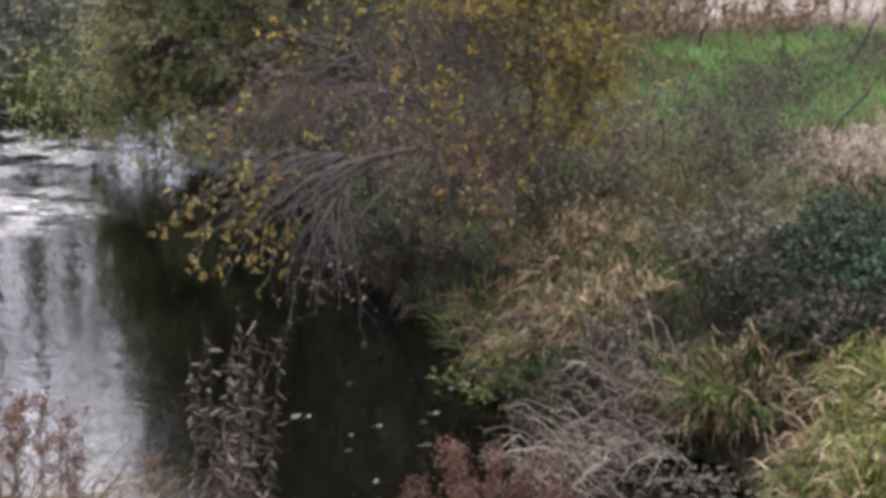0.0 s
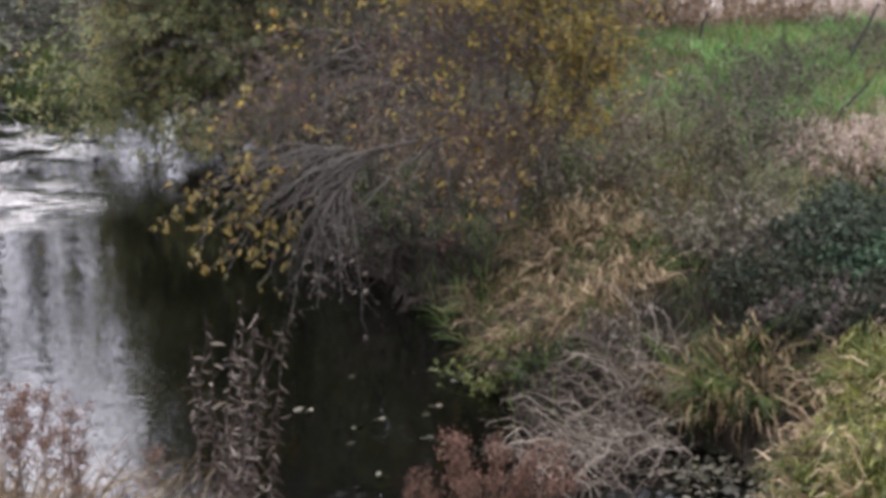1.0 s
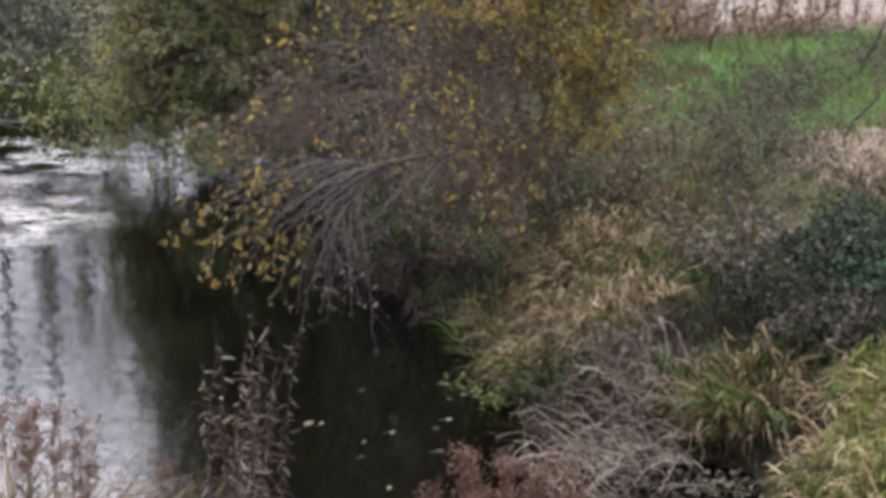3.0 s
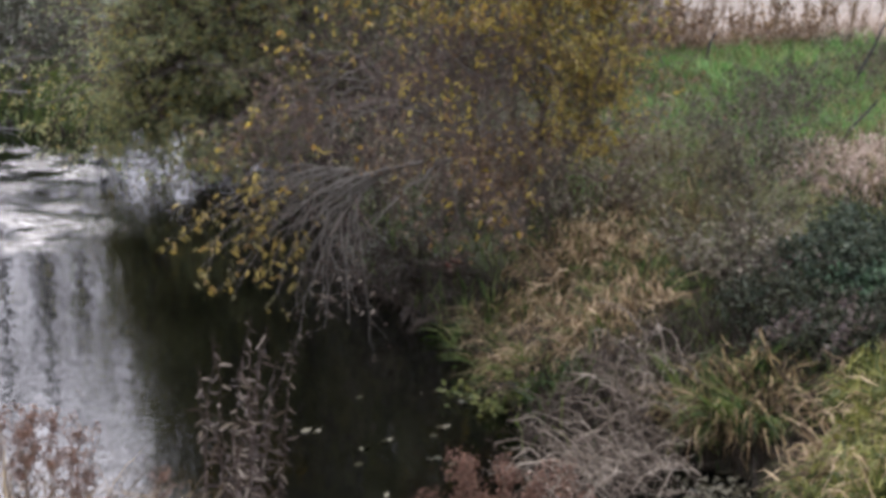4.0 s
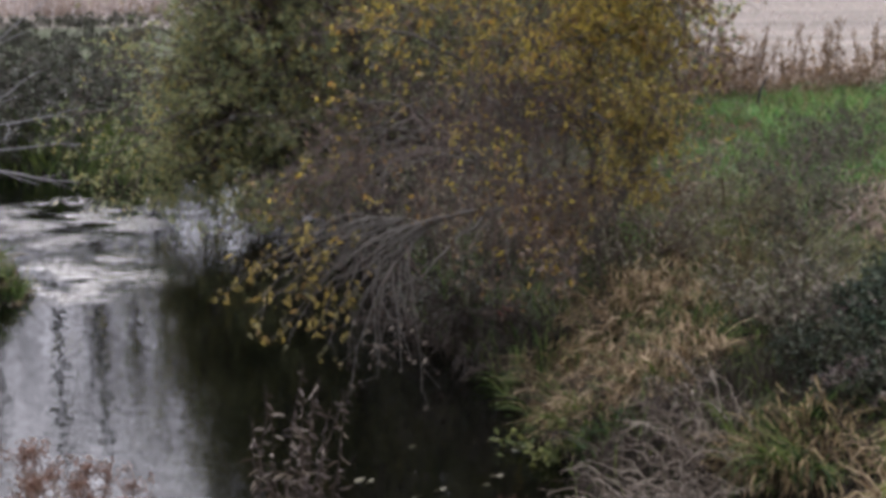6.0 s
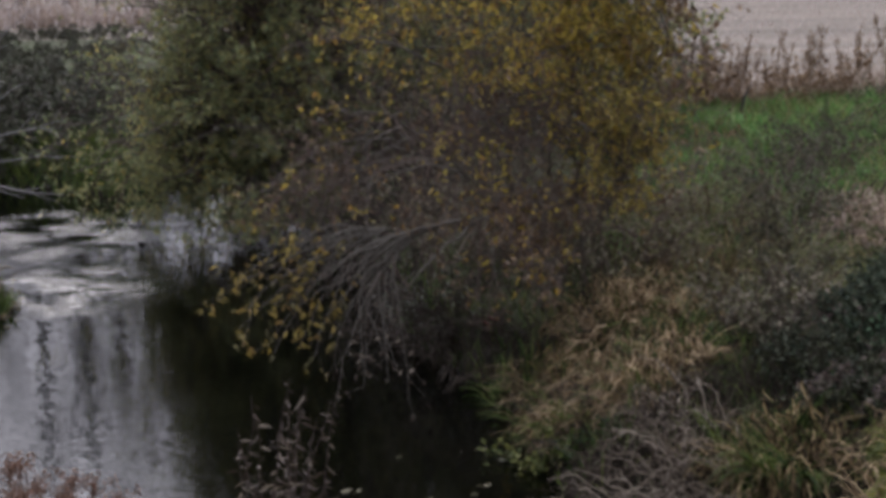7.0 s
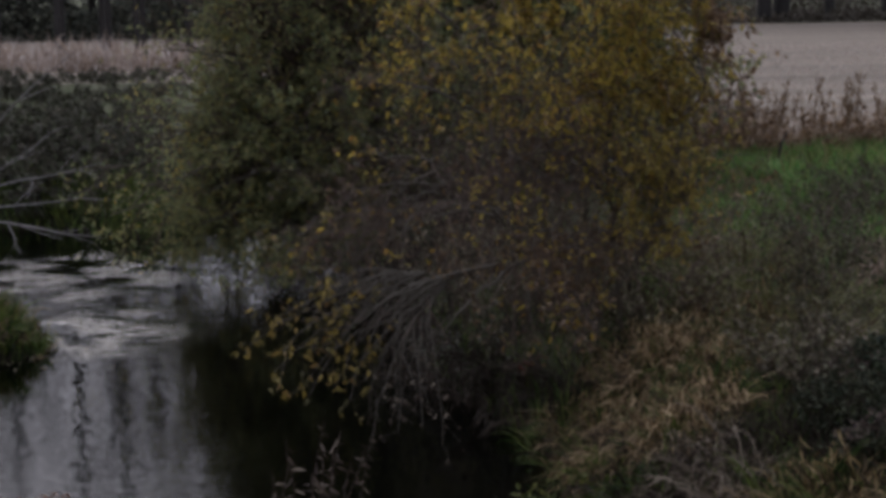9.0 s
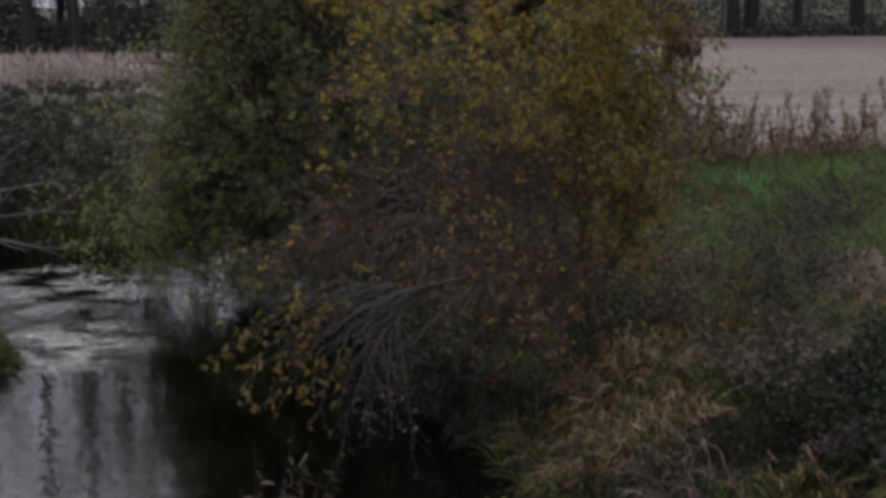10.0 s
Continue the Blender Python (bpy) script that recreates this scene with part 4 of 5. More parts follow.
n = 5200
x, y = rng.uniform(-19, -10.3, n), rng.uniform(48, 53, n)
thick = rng.random(n) < np.clip(0.55 + 0.6 * np.sin(x * 3.1 + 1.5 * np.sin(y * 2.3)) * np.sin(y * 2.9 + x), 0.12, 1)
x, y = x[thick], y[thick]
n = len(x)
stand = np.clip(0.65 + 0.35 * np.sin(x * 2.3 + np.sin(y * 2)) + 0.25 * np.sin(x * 5.9 + y), 0.25, 1.2)
P = arching(on_ground(x, y), rng.uniform(0, 6.3, n), rng.uniform(0.5, 1.3, n) * stand, rng.uniform(0, 0.4, n), rng.uniform(0.2, 2.0, n), 5, 0.08)
pale = rng.random(n) < 0.6
tagged(part("reed_bed", [ribbons(P[pale], rng.uniform(0.02, 0.07, pale.sum()))], REED_PALE), "pale dry reeds standing beyond the stream", "reeds", kind="stuff")
tagged(part("reed_bed", [ribbons(P[~pale], rng.uniform(0.02, 0.07, (~pale).sum()))], REED_TAN), "browner broken reeds among the pale ones", "reeds", kind="stuff")

# stubble rows on the field
n = 16000
x, y = rng.uniform(2, 26, n), np.round(rng.uniform(24, 60, n) / 0.5) * 0.5 + rng.normal(0, 0.06, n)
y = y + 0.03 * x
P = arching(on_ground(x, y), rng.uniform(0, 6.3, n), rng.uniform(0.05, 0.18, n) * (0.7 + 0.5 * np.sin(x * 0.9 + y * 1.7) ** 2), rng.uniform(0, 0.9, n), rng.uniform(0, 0.8, n), 3)
tagged(part("stubble", [ribbons(P, rng.uniform(0.008, 0.02, n), plain=True)], REED_PALE), "short pale stubble in faint rows", "stubble", kind="stuff")

# ---------- meadow grass on the bank ----------
rng = np.random.default_rng(105)
def lawn(name, x0, x1, y0, y1, n, length, width, material, label, keep=None, bend=(0.2, 1.2)):
    x, y = rng.uniform(x0, x1, n), rng.uniform(y0, y1, n)
    ok = shore_distance(x, y) > -0.05
    if keep is not None:
        ok &= keep(x, y)
    x, y = x[ok], y[ok]
    P = arching(on_ground(x, y), rng.uniform(0, 6.3, len(x)), rng.uniform(*length, len(x)), rng.uniform(0, 0.5, len(x)), rng.uniform(*bend, len(x)), 3)
    return tagged(part(name, [ribbons(P, rng.uniform(*width, len(x)), plain=True)], material), label, "grass", kind="stuff")


patchy = lambda x, y: np.sin(x * 1.7 + 2 * np.sin(y * 0.8)) * np.sin(y * 1.3 + x * 0.5) > -0.55
lawn("meadow_grass", 1.0, 7.0, 13.0, 24.0, 36000, (0.10, 0.26), (0.008, 0.02), MEADOW, "bright green meadow grass on the bank", patchy)
lawn("dry_grass", 1.0, 7.0, 12.0, 24.2, 6000, (0.15, 0.35), (0.006, 0.012), TAN, "scattered dry grass among the green")
lawn("dead_grass", 1.2, 7.0, 12.5, 22.5, 9000, (0.15, 0.34), (0.006, 0.013), BROWN_GRASS, "grey-brown dead grass in patches of the meadow", lambda x, y: np.sin(x * 2.3 + 1.6 * np.sin(y * 1.1)) * np.sin(y * 1.9 - x * 0.7) > 0.15)
lawn("dry_grass", 1.6, 7.0, 23.0, 24.8, 2200, (0.25, 0.7), (0.008, 0.018), REED_TAN, "dry grass along the field's edge")
# the next two: shade between tufts and under stems, put into the blade colour
lawn("bank_grass", -0.8, 3.4, 7.0, 13.5, 7000, (0.10, 0.3), (0.006, 0.014), HUNG_SHADE_GRASS, "matted brown grass on the near bank, darkened as shade between tufts")
lawn("bank_grass", 0.4, 2.0, 8.5, 9.9, 2600, (0.12, 0.32), (0.006, 0.013), HUNG_SHADE_GRASS, "dead grass darkened as shade under the tangled stems")
lawn("bank_grass", -0.8, 3.4, 8.6, 14.5, 5000, (0.12, 0.3), (0.006, 0.014), GREEN_BLADE, "dull green grass between the tufts")
lawn("far_bank_grass", -9.0, -1.5, 19.5, 24, 16000, (0.15, 0.4), (0.01, 0.025), GREEN_BLADE, "green grass along the far bank")
lawn("left_bank_grass", -9.0, -3.9, 11.5, 18.5, 16000, (0.12, 0.35), (0.008, 0.02), GREEN_BLADE, "green grass on the low bank")
lawn("left_bank_grass", -9.0, -4.2, 14.5, 19.5, 7000, (0.15, 0.4), (0.008, 0.016), BROWN_GRASS, "brown grass on the low bank")
lawn("left_bank_reeds", -8.0, -4.9, 15.2, 18.8, 3500, (0.25, 0.6), (0.008, 0.02), TAN, "grey-brown reeds on the low bank", bend=(0.6, 2.4))
lawn("foot_bank_grass", -5.0, 3.0, 3.0, 7.2, 9000, (0.10, 0.3), (0.006, 0.014), BROWN_GRASS, "matted grass at the foot of the near bank")

# ---------- tufts on the right bank ----------
rng = np.random.default_rng(106)
def tuft(name, at, label, layers, group="", category="grass tuft", singles=0, single_material=None, reach=0.3, size=0.5):
    """A tuft of grass or sedge; layers: (part name, material, blade_chunks keywords)."""
    ob = thing(name, (at[0], at[1], float(ground_z(at[0], at[1]))), label, category, group)
    o = np.array(ob.location)
    for pname, material, kw in layers:
        v, f = blade_chunks(at, **kw)
        tagged(part(pname, [(v - o, f)], material, ob), kind="stuff")
    for i in range(singles):
        a, r = rng.uniform(0, 2 * math.pi), reach * math.sqrt(rng.random())
        x, y = at[0] + r * math.cos(a), at[1] + r * math.sin(a)
        bl = part("blade", blade_meshes[single_material][i % 8], SEDGE_ONE if single_material == "SEDGE" else TAN_ONE, ob)
        s = size * rng.uniform(0.7, 1.4)
        bl.matrix_basis = Matrix.Translation(Vector((x - o[0], y - o[1], float(ground_z(x, y)) - 0.02 - o[2]))) @ pose(0, 0, 0, 0, 0, math.degrees(a) + rng.normal(0, 40)) @ Matrix.Diagonal((s, s, s, 1))
    return ob


blade_meshes = {}
for tone in ("SEDGE", "TAN"):
    blade_meshes[tone] = [build_mesh("blade", [ribbons(arching(np.zeros((1, 3)), np.zeros(1), np.array([1.0]), rng.uniform(0, 0.4, 1), rng.uniform(1.2, 3.2, 1), 8, 0.06), rng.uniform(0.024, 0.04, 1))])
                          for _ in range(8)]


def broken_blades(ob, x, y, r, h, k, material):
    """Withered blades, broken short and crumpled over a tuft."""
    a, q = rng.uniform(0, 6.3, k), np.sqrt(rng.random(k)) * r
    ex, ey = q * np.cos(a), q * np.sin(a)
    up = h * (0.75 - 0.45 * (q / r) ** 2) * rng.uniform(0.45, 1.15, k) * (0.85 + 0.3 * np.sin(ex * 17 + 2 * np.sin(ey * 13)))
    C = np.stack([ex, ey, ground_z(x + ex, y + ey) - ob.location[2] + up], -1)
    D = np.stack([ex, ey, -0.3 - 0.2 * rng.random(k)], -1) / r + rng.normal(0, 0.55, (k, 3))
    tagged(part("withered_growth", leaf_chunks(C, D, rng.uniform(0.05, 0.13, k), rng.uniform(0.009, 0.02, k), curl=0.6), material, ob), kind="stuff")


def sedge_layers(n, r, h, dry=0.5):
    return [("green_growth", SEDGE, dict(n=n, radius=r, length=(h * 0.4, h * 0.95), start=(0, 0.9), bend=(1.0, 4.2), width=(0.007, 0.016), wave=0.4)),
            ("dry_growth", TAN_PALE, dict(n=int(n * dry), radius=r, length=(h * 0.4, h * 1.1), start=(0, 0.9), bend=(1.2, 4.2), width=(0.008, 0.018), wave=0.42))]


for x, y, r, h in ((2.0, 7.4, 0.3, 0.42), (2.4, 7.6, 0.35, 0.45), (2.05, 8.0, 0.26, 0.36), (2.45, 8.35, 0.32, 0.42), (2.8, 8.0, 0.4, 0.5), (2.25, 8.6, 0.2, 0.34), (1.8, 7.6, 0.2, 0.3)):
    sedge = tuft("sedge_tuft", (x, y), "yellow-green arching sedge tuft on the bank", sedge_layers(360, r, h), "sedge on the bank", singles=24, single_material="SEDGE", reach=r, size=h * 0.62)
    broken_blades(sedge, x, y, r * 1.2, h, 420, SEDGE)
for x, y in ((1.5, 9.0), (1.72, 8.9)):
    sedge = tuft("sedge_tuft", (x, y), "sedge tuft, tan on top and green below, at the water", [
        ("green_growth", GREEN_BLADE, dict(n=260, radius=0.22, length=(0.25, 0.5), start=(0, 0.6), bend=(0.6, 2.6), width=(0.008, 0.016), wave=0.14)),
        ("dry_growth", TAN, dict(n=320, radius=0.19, length=(0.24, 0.5), start=(0, 0.6), bend=(2.0, 4.2), width=(0.006, 0.012), wave=0.3))], "sedge on the bank")
    broken_blades(sedge, x, y, 0.22, 0.5, 200, TAN)


def tan_tuft(x, y, r, h, n, green=0.4, dry=None, label="crumpled tan grass tuft drooping on the bank"):
    ob = tuft("dry_grass_tuft", (x, y), label, [
        ("dry_growth", dry or TAN, dict(n=int(n * 0.6), radius=r, length=(h * 0.35, h * 1.0), start=(0, 1.0), bend=(1.4, 4.4), width=(0.008, 0.018), wave=0.34)),
        # blades coloured darker to imitate the shade inside the tuft
        ("dead_growth", HUNG_SHADE_GRASS, dict(n=int(n * 0.5), radius=r * 1.2, length=(h * 0.4, h * 1.1), start=(0, 1.2), bend=(1.0, 3.8), width=(0.006, 0.013), wave=0.22)),
        ("green_growth", GREEN_BLADE, dict(n=int(n * green), radius=r * 1.1, length=(h * 0.5, h), start=(0, 0.8), bend=(0.5, 2.6), width=(0.007, 0.015), wave=0.1))], "dry tufts on the bank", singles=36 if dry is TAN_PALE else 14, single_material="TAN", reach=r, size=h * 0.8)
    broken_blades(ob, x, y, r * 1.25, h, int(n * 1.1), dry or TAN)
    return ob


for x, y, r, h, n, g in ((0.95, 9.9, 0.3, 0.42, 420, 0.5), (0.5, 10.2, 0.22, 0.45, 260, 0.3), (0.15, 10.95, 0.2, 0.35, 120, 1.2),
                         (1.3, 10.7, 0.28, 0.4, 300, 0.8), (0.85, 11.0, 0.25, 0.4, 260, 0.6), (0.2, 11.3, 0.22, 0.38, 140, 1.2), (0.42, 10.85, 0.2, 0.45, 240, 0.5),
                         (1.1, 10.3, 0.28, 0.4, 260, 0.8), (1.2, 11.9, 0.3, 0.5, 300, 0.3), (1.6, 11.6, 0.28, 0.45, 220, 0.5), (1.9, 12.6, 0.3, 0.4, 220, 0.6), (0.75, 11.6, 0.25, 0.45, 240, 0.3)):
    tan_tuft(x, y, r, h, n, g, BROWN_GRASS if x < 0.3 else TAN)
for x, y in ((0.66, 9.9), (0.9, 9.95), (0.62, 10.3), (0.85, 10.25), (1.1, 10.15)):
    tan_tuft(x, y, 0.25, 0.44, 400, 0.3, TAN_PALE, "pale crumpled grass tuft over the water's edge")
for x, y, r in ((0.98, 11.3, 0.24), (1.2, 11.25, 0.24), (0.84, 11.1, 0.22)):
    tan_tuft(x, y, r, 0.5, 420, 0.15, TAN_PALE, "pale crumpled grass tuft under the tree")
for x, y in ((3.05, 13.3), (3.4, 13.1), (3.75, 13.3), (3.3, 13.7), (3.7, 13.8)):
    tan_tuft(x, y, 0.4, 0.5, 420, 0.15, REED_TAN, "pale tan grass tuft at the meadow's foot")

for x, y, h in ((-4.6, 14.35, 0.22), (-4.9, 14.2, 0.3), (-5.0, 14.8, 0.32), (-5.3, 15.4, 0.5), (-5.5, 12.9, 0.4), (-5.6, 14.2, 0.5), (-5.9, 16.2, 0.5), (-5.3, 13.4, 0.45)):
    tuft("grass_tuft", (x, y), "rough green and brown grass clump on the low bank", [
        ("green_growth", GREEN_BLADE, dict(n=150, radius=0.3, length=(h * 0.6, h * 1.4), start=(0, 0.6), bend=(0.6, 2.8), width=(0.01, 0.022), wave=0.1)),
        ("dry_growth", BROWN_GRASS, dict(n=110, radius=0.3, length=(h * 0.6, h * 1.5), start=(0, 0.7), bend=(0.8, 3.0), width=(0.008, 0.018), wave=0.12))], "clumps on the low bank")

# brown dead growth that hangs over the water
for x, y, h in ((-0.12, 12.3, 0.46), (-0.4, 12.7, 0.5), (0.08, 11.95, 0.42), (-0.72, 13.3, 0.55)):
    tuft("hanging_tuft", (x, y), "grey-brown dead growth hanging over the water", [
        ("dry_growth", HUNG_SHADE_GRASS, dict(n=140, radius=0.3, length=(h * 0.5, h * 1.5), start=(0.2, 1.1), bend=(1.2, 3.0), width=(0.005, 0.011), turn=-2.2, spread=1.3, wave=0.12))], "dead growth over the water")

for x, y, h in ((0.3, 11.2, 0.4), (0.4, 10.95, 0.4), (0.48, 10.65, 0.36)):
    tuft("hanging_tuft", (x, y), "grey-brown dead grass hanging from the bank over the water", [
        ("dry_growth", BROWN_GRASS, dict(n=70, radius=0.16, length=(h * 0.6, h * 1.5), start=(0.2, 0.9), bend=(1.4, 3.0), width=(0.006, 0.014), turn=-2.0, spread=0.8, wave=0.14))], "dead growth over the water")

# leafy plants at the waterline
rng = np.random.default_rng(113)
for x, y, w, h, leaf, lab in ((0.62, 9.55, 0.16, 0.14, FRESH_LEAF, "green leafy plant at the water's edge"), (0.26, 9.95, 0.24, 0.3, LIME_LEAF, "yellow-green leafy plant leaning over the water")):
    thicket("leafy_plant", (x, y), (w, w, h), lab, "plant", leaf, 50, (0.03, 0.06), 4.0, GREEN_BLADE, "plants at the waterline")

# brambles and brush
rng = np.random.default_rng(107)
for x, y, w, h in ((2.5, 10.45, 0.26, 0.3), (2.72, 10.2, 0.3, 0.36), (3.02, 10.35, 0.34, 0.46), (2.85, 10.7, 0.34, 0.36), (2.42, 10.1, 0.22, 0.24), (3.2, 10.0, 0.3, 0.4)):
    thicket("bramble_bush", (x, y), (w, w, h), "dark green bramble bush on the bank", "bush", DARK_LEAF, 100, (0.025, 0.065), 10.0, HERB_STEM, "brambles on the bank")
for x, y, w, h in ((2.55, 9.85, 0.22, 0.26), (2.85, 9.75, 0.24, 0.3)):
    thicket("bramble_bush", (x, y), (w, w, h), "brighter green bramble leaves on the bank", "bush", BRAMBLE_GREEN, 60, (0.025, 0.06), 8.0, HERB_STEM, "brambles on the bank")
for x, y, w, h in ((1.98, 9.3, 0.24, 0.22), (2.3, 9.1, 0.22, 0.26), (2.6, 9.15, 0.26, 0.24), (2.9, 9.2, 0.28, 0.28), (1.95, 9.75, 0.22, 0.26), (2.2, 9.75, 0.2, 0.26)):
    thicket("bramble_bush", (x, y), (w, w, h), "grey-green bramble with mauve leaves on the bank", "bush", GREY_LEAF, 60, (0.025, 0.065), 6.0, HERB_STEM, "brambles on the bank")
for x, y, w, h in ((2.12, 9.15, 0.2, 0.26), (2.45, 9.05, 0.2, 0.24), (2.75, 9.0, 0.24, 0.28), (2.25, 10.35, 0.2, 0.3)):
    thicket("bramble_bush", (x, y), (w, w, h), "withered mauve-brown bramble on the bank", "bush", MAUVE_LEAF, 34, (0.025, 0.06), 4.0, TWIG, "brambles on the bank", 0.6)
for x, y, w, h in ((2.0, 11.2, 0.25, 0.42), (2.28, 11.1, 0.22, 0.36), (2.1, 10.5, 0.25, 0.34), (1.85, 10.8, 0.2, 0.3), (2.1, 12.0, 0.22, 0.45), (2.3, 12.6, 0.22, 0.55), (2.0, 10.1, 0.22, 0.3)):
    thicket("brush", (x, y), (w, w, h), "grey-brown dead brush on the bank above the brambles", "bush", WEED_LEAF, 30, (0.02, 0.05), 4.0, TWIG, "dead brush on the bank", 0.4)
for x, y, w, h in ((1.75, 10.6, 0.3, 0.42), (1.0, 12.2, 0.5, 0.75), (1.1, 13.6, 0.6, 0.9), (0.4, 13.2, 0.6, 1.0), (-0.2, 13.8, 0.5, 1.0)):
    thicket("brush", (x, y), (w, w, h), "thin olive-brown brush under the tree", "bush", DULL_LEAF, 80, (0.03, 0.06), 2.2, TWIG, "brush under the tree", 0.35)

for x, y, w, h in ((-0.7, 14.4, 0.4, 0.6), (-1.1, 15.6, 0.6, 0.8), (-1.7, 17.0, 0.7, 0.8), (-2.2, 17.8, 0.6, 0.75), (-0.2, 15.6, 0.6, 1.7), (-2.1, 18.6, 0.7, 0.8), (-0.9, 17.5, 0.8, 2.0), (-0.4, 16.6, 0.7, 2.2), (-0.3, 12.9, 0.4, 0.5)):
    thicket("brush", (x, y), (w, w, h), "bare grey-brown brush along the water's edge", "bush", SCRUB_LEAF, 80, (0.03, 0.06), 2.0, HERB_STEM, "brush along the water", 0.5)

for x, y in ((-1.3, 21.4), (0.7, 21.2), (0.0, 20.6)):
    thicket("scrub_bush", (x, y), (1.0, 0.8, 1.9), "dull green scrub behind the leaning tree", "bush", BUSH_LEAF, 170, (0.06, 0.11), 6.0, TWIG, "scrub on the far bank")

# soft olive grass between the tree and the meadow
rng = np.random.default_rng(108)
for x, y, r, h in ((1.5, 11.3, 0.3, 0.4), (1.95, 11.1, 0.32, 0.4), (1.6, 12.2, 0.4, 0.45), (2.0, 11.8, 0.35, 0.4), (1.7, 13.2, 0.45, 0.5), (2.0, 12.8, 0.4, 0.4), (1.9, 14.0, 0.5, 0.5), (1.4, 14.4, 0.5, 0.55), (2.2, 14.8, 0.5, 0.4), (2.3, 12.2, 0.3, 0.35)):
    tuft("grass_tuft", (x, y), "soft olive grass clump with dry ends", [
        ("green_growth", OLIVE_BLADE, dict(n=230, radius=r, length=(h * 0.6, h * 1.4), start=(0, 0.6), bend=(0.6, 2.8), width=(0.007, 0.015), wave=0.12)),
        ("dry_growth", BROWN_GRASS, dict(n=120, radius=r, length=(h * 0.6, h * 1.5), start=(0, 0.5), bend=(0.5, 2.4), width=(0.005, 0.011), wave=0.12))], "olive clumps on the bank")

# taller clumps in the meadow
for k in range(34):
    x, y = rng.uniform(2.0, 6.2), rng.uniform(13.5, 23.0)
    h = rng.uniform(0.2, 0.4)
    tuft("grass_tuft", (x, y), "taller green grass clump in the meadow", [
        ("green_growth", MEADOW, dict(n=70, radius=0.22, length=(h * 0.7, h * 1.3), start=(0, 0.5), bend=(0.4, 2.2), width=(0.008, 0.018), wave=0.08))], "clumps in the meadow")

# grey dead weeds on the meadow
for x, y, h in ((2.4, 13.2, 0.75), (2.5, 13.9, 0.75), (2.7, 13.5, 0.6), (2.55, 14.6, 0.6), (2.95, 16.0, 0.5), (3.5, 17.6, 0.5), (4.1, 18.9, 0.6), (4.5, 18.2, 0.6), (3.3, 16.3, 0.55), (4.9, 19.2, 0.6), (3.6, 17.0, 0.5), (5.2, 20.5, 0.6)):
    thicket("dead_weed", (x, y), (0.25, 0.25, h), "grey dead weed standing in the grass", "weed", WEED_LEAF, 22, (0.025, 0.05), 5.0, TWIG, "dead weeds in the meadow", 0.3)

# ---------- dock stalks along the field's edge ----------
rng = np.random.default_rng(109)
def seed_stalk(height, name, label, group, seed, clusters=26, low=0.35, spread=0.6, lift=0.5, fluff=0.009, tall=0.3, grain=0.045):
    ob = thing(name, (0, 0, 0), label, "weed", group)
    line = bezier((0, 0, -0.05), (0.02, 0.02, height * 0.5), (rng.normal(0, 0.08), rng.normal(0, 0.08), height), 8, 0.008)[None]
    rad = np.linspace(0.007, 0.003, 8)[None]
    part("stem", [tubes(line, rad, 5)], DRY_STEM, ob, smooth=True)
    P, R = sprout(line, rad, 9, tall, spread, low=low, lift=lift, thin=0.7)
    tagged(part("side_growth", [tubes(P, R, 4)], DRY_STEM, ob), kind="stuff")
    for i in range(len(P)):
        n = clusters
        k = rng.random(n) * 3.99
        j = k.astype(int)
        C = P[i, j] + (P[i, j + 1] - P[i, j]) * (k - j)[:, None] + rng.normal(0, fluff, (n, 3))
        tagged(part("seed_head", leaf_chunks(C, rng.normal(0, 1, (n, 3)), rng.uniform(0.5, 1.0, n) * grain, rng.uniform(0.3, 0.6, n) * grain, plain=True), seed, ob), kind="stuff")
    return ob


stalks = [seed_stalk(h, "dock_stalk", "brown dry dock stalk with seed heads at the field's edge", "stalks along the field", BROWN_SEED, 12, 0.3, 0.5, 0.5, 0.012) for h in (0.95, 0.8, 1.1)]
for k in range(64):
    x = 1.8 + k * 0.078 + rng.uniform(-0.05, 0.05)
    y = 23.6 - 0.08 * (x - 3) + rng.uniform(-0.9, 0.7)
    s = rng.uniform(0.6, 1.15)
    copy_thing(stalks[k % 3], pose(x, y, float(ground_z(x, y)), rng.normal(0, 6), rng.normal(6, 6), rng.uniform(0, 360))).scale = (s, s, s)
for k in range(26):
    x = rng.uniform(1.7, 3.6)
    y = 23.4 - 0.08 * (x - 3) + rng.uniform(-0.6, 0.6)
    s = rng.uniform(0.5, 0.95)
    copy_thing(stalks[k % 3], pose(x, y, float(ground_z(x, y)), rng.normal(0, 9), rng.normal(4, 9), rng.uniform(0, 360))).scale = (s * 1.2, s * 1.2, s)
for i, st in enumerate(stalks):
    x = 6.8 + 0.3 * i
    st.matrix_basis = pose(x, 23.0, float(ground_z(x, 23.0)))

for x, h in ((1.9, 0.8), (2.35, 0.7), (2.8, 0.85), (3.3, 0.6), (4.2, 0.55), (4.9, 0.6)):
    thicket("dead_weed", (x, 23.2), (0.3, 0.25, h), "rusty dry weed with curled leaves at the field's edge", "weed", BROWN_LEAF, 16, (0.05, 0.09), 5.0, DRY_STEM, "dry weeds along the field", 0.3)

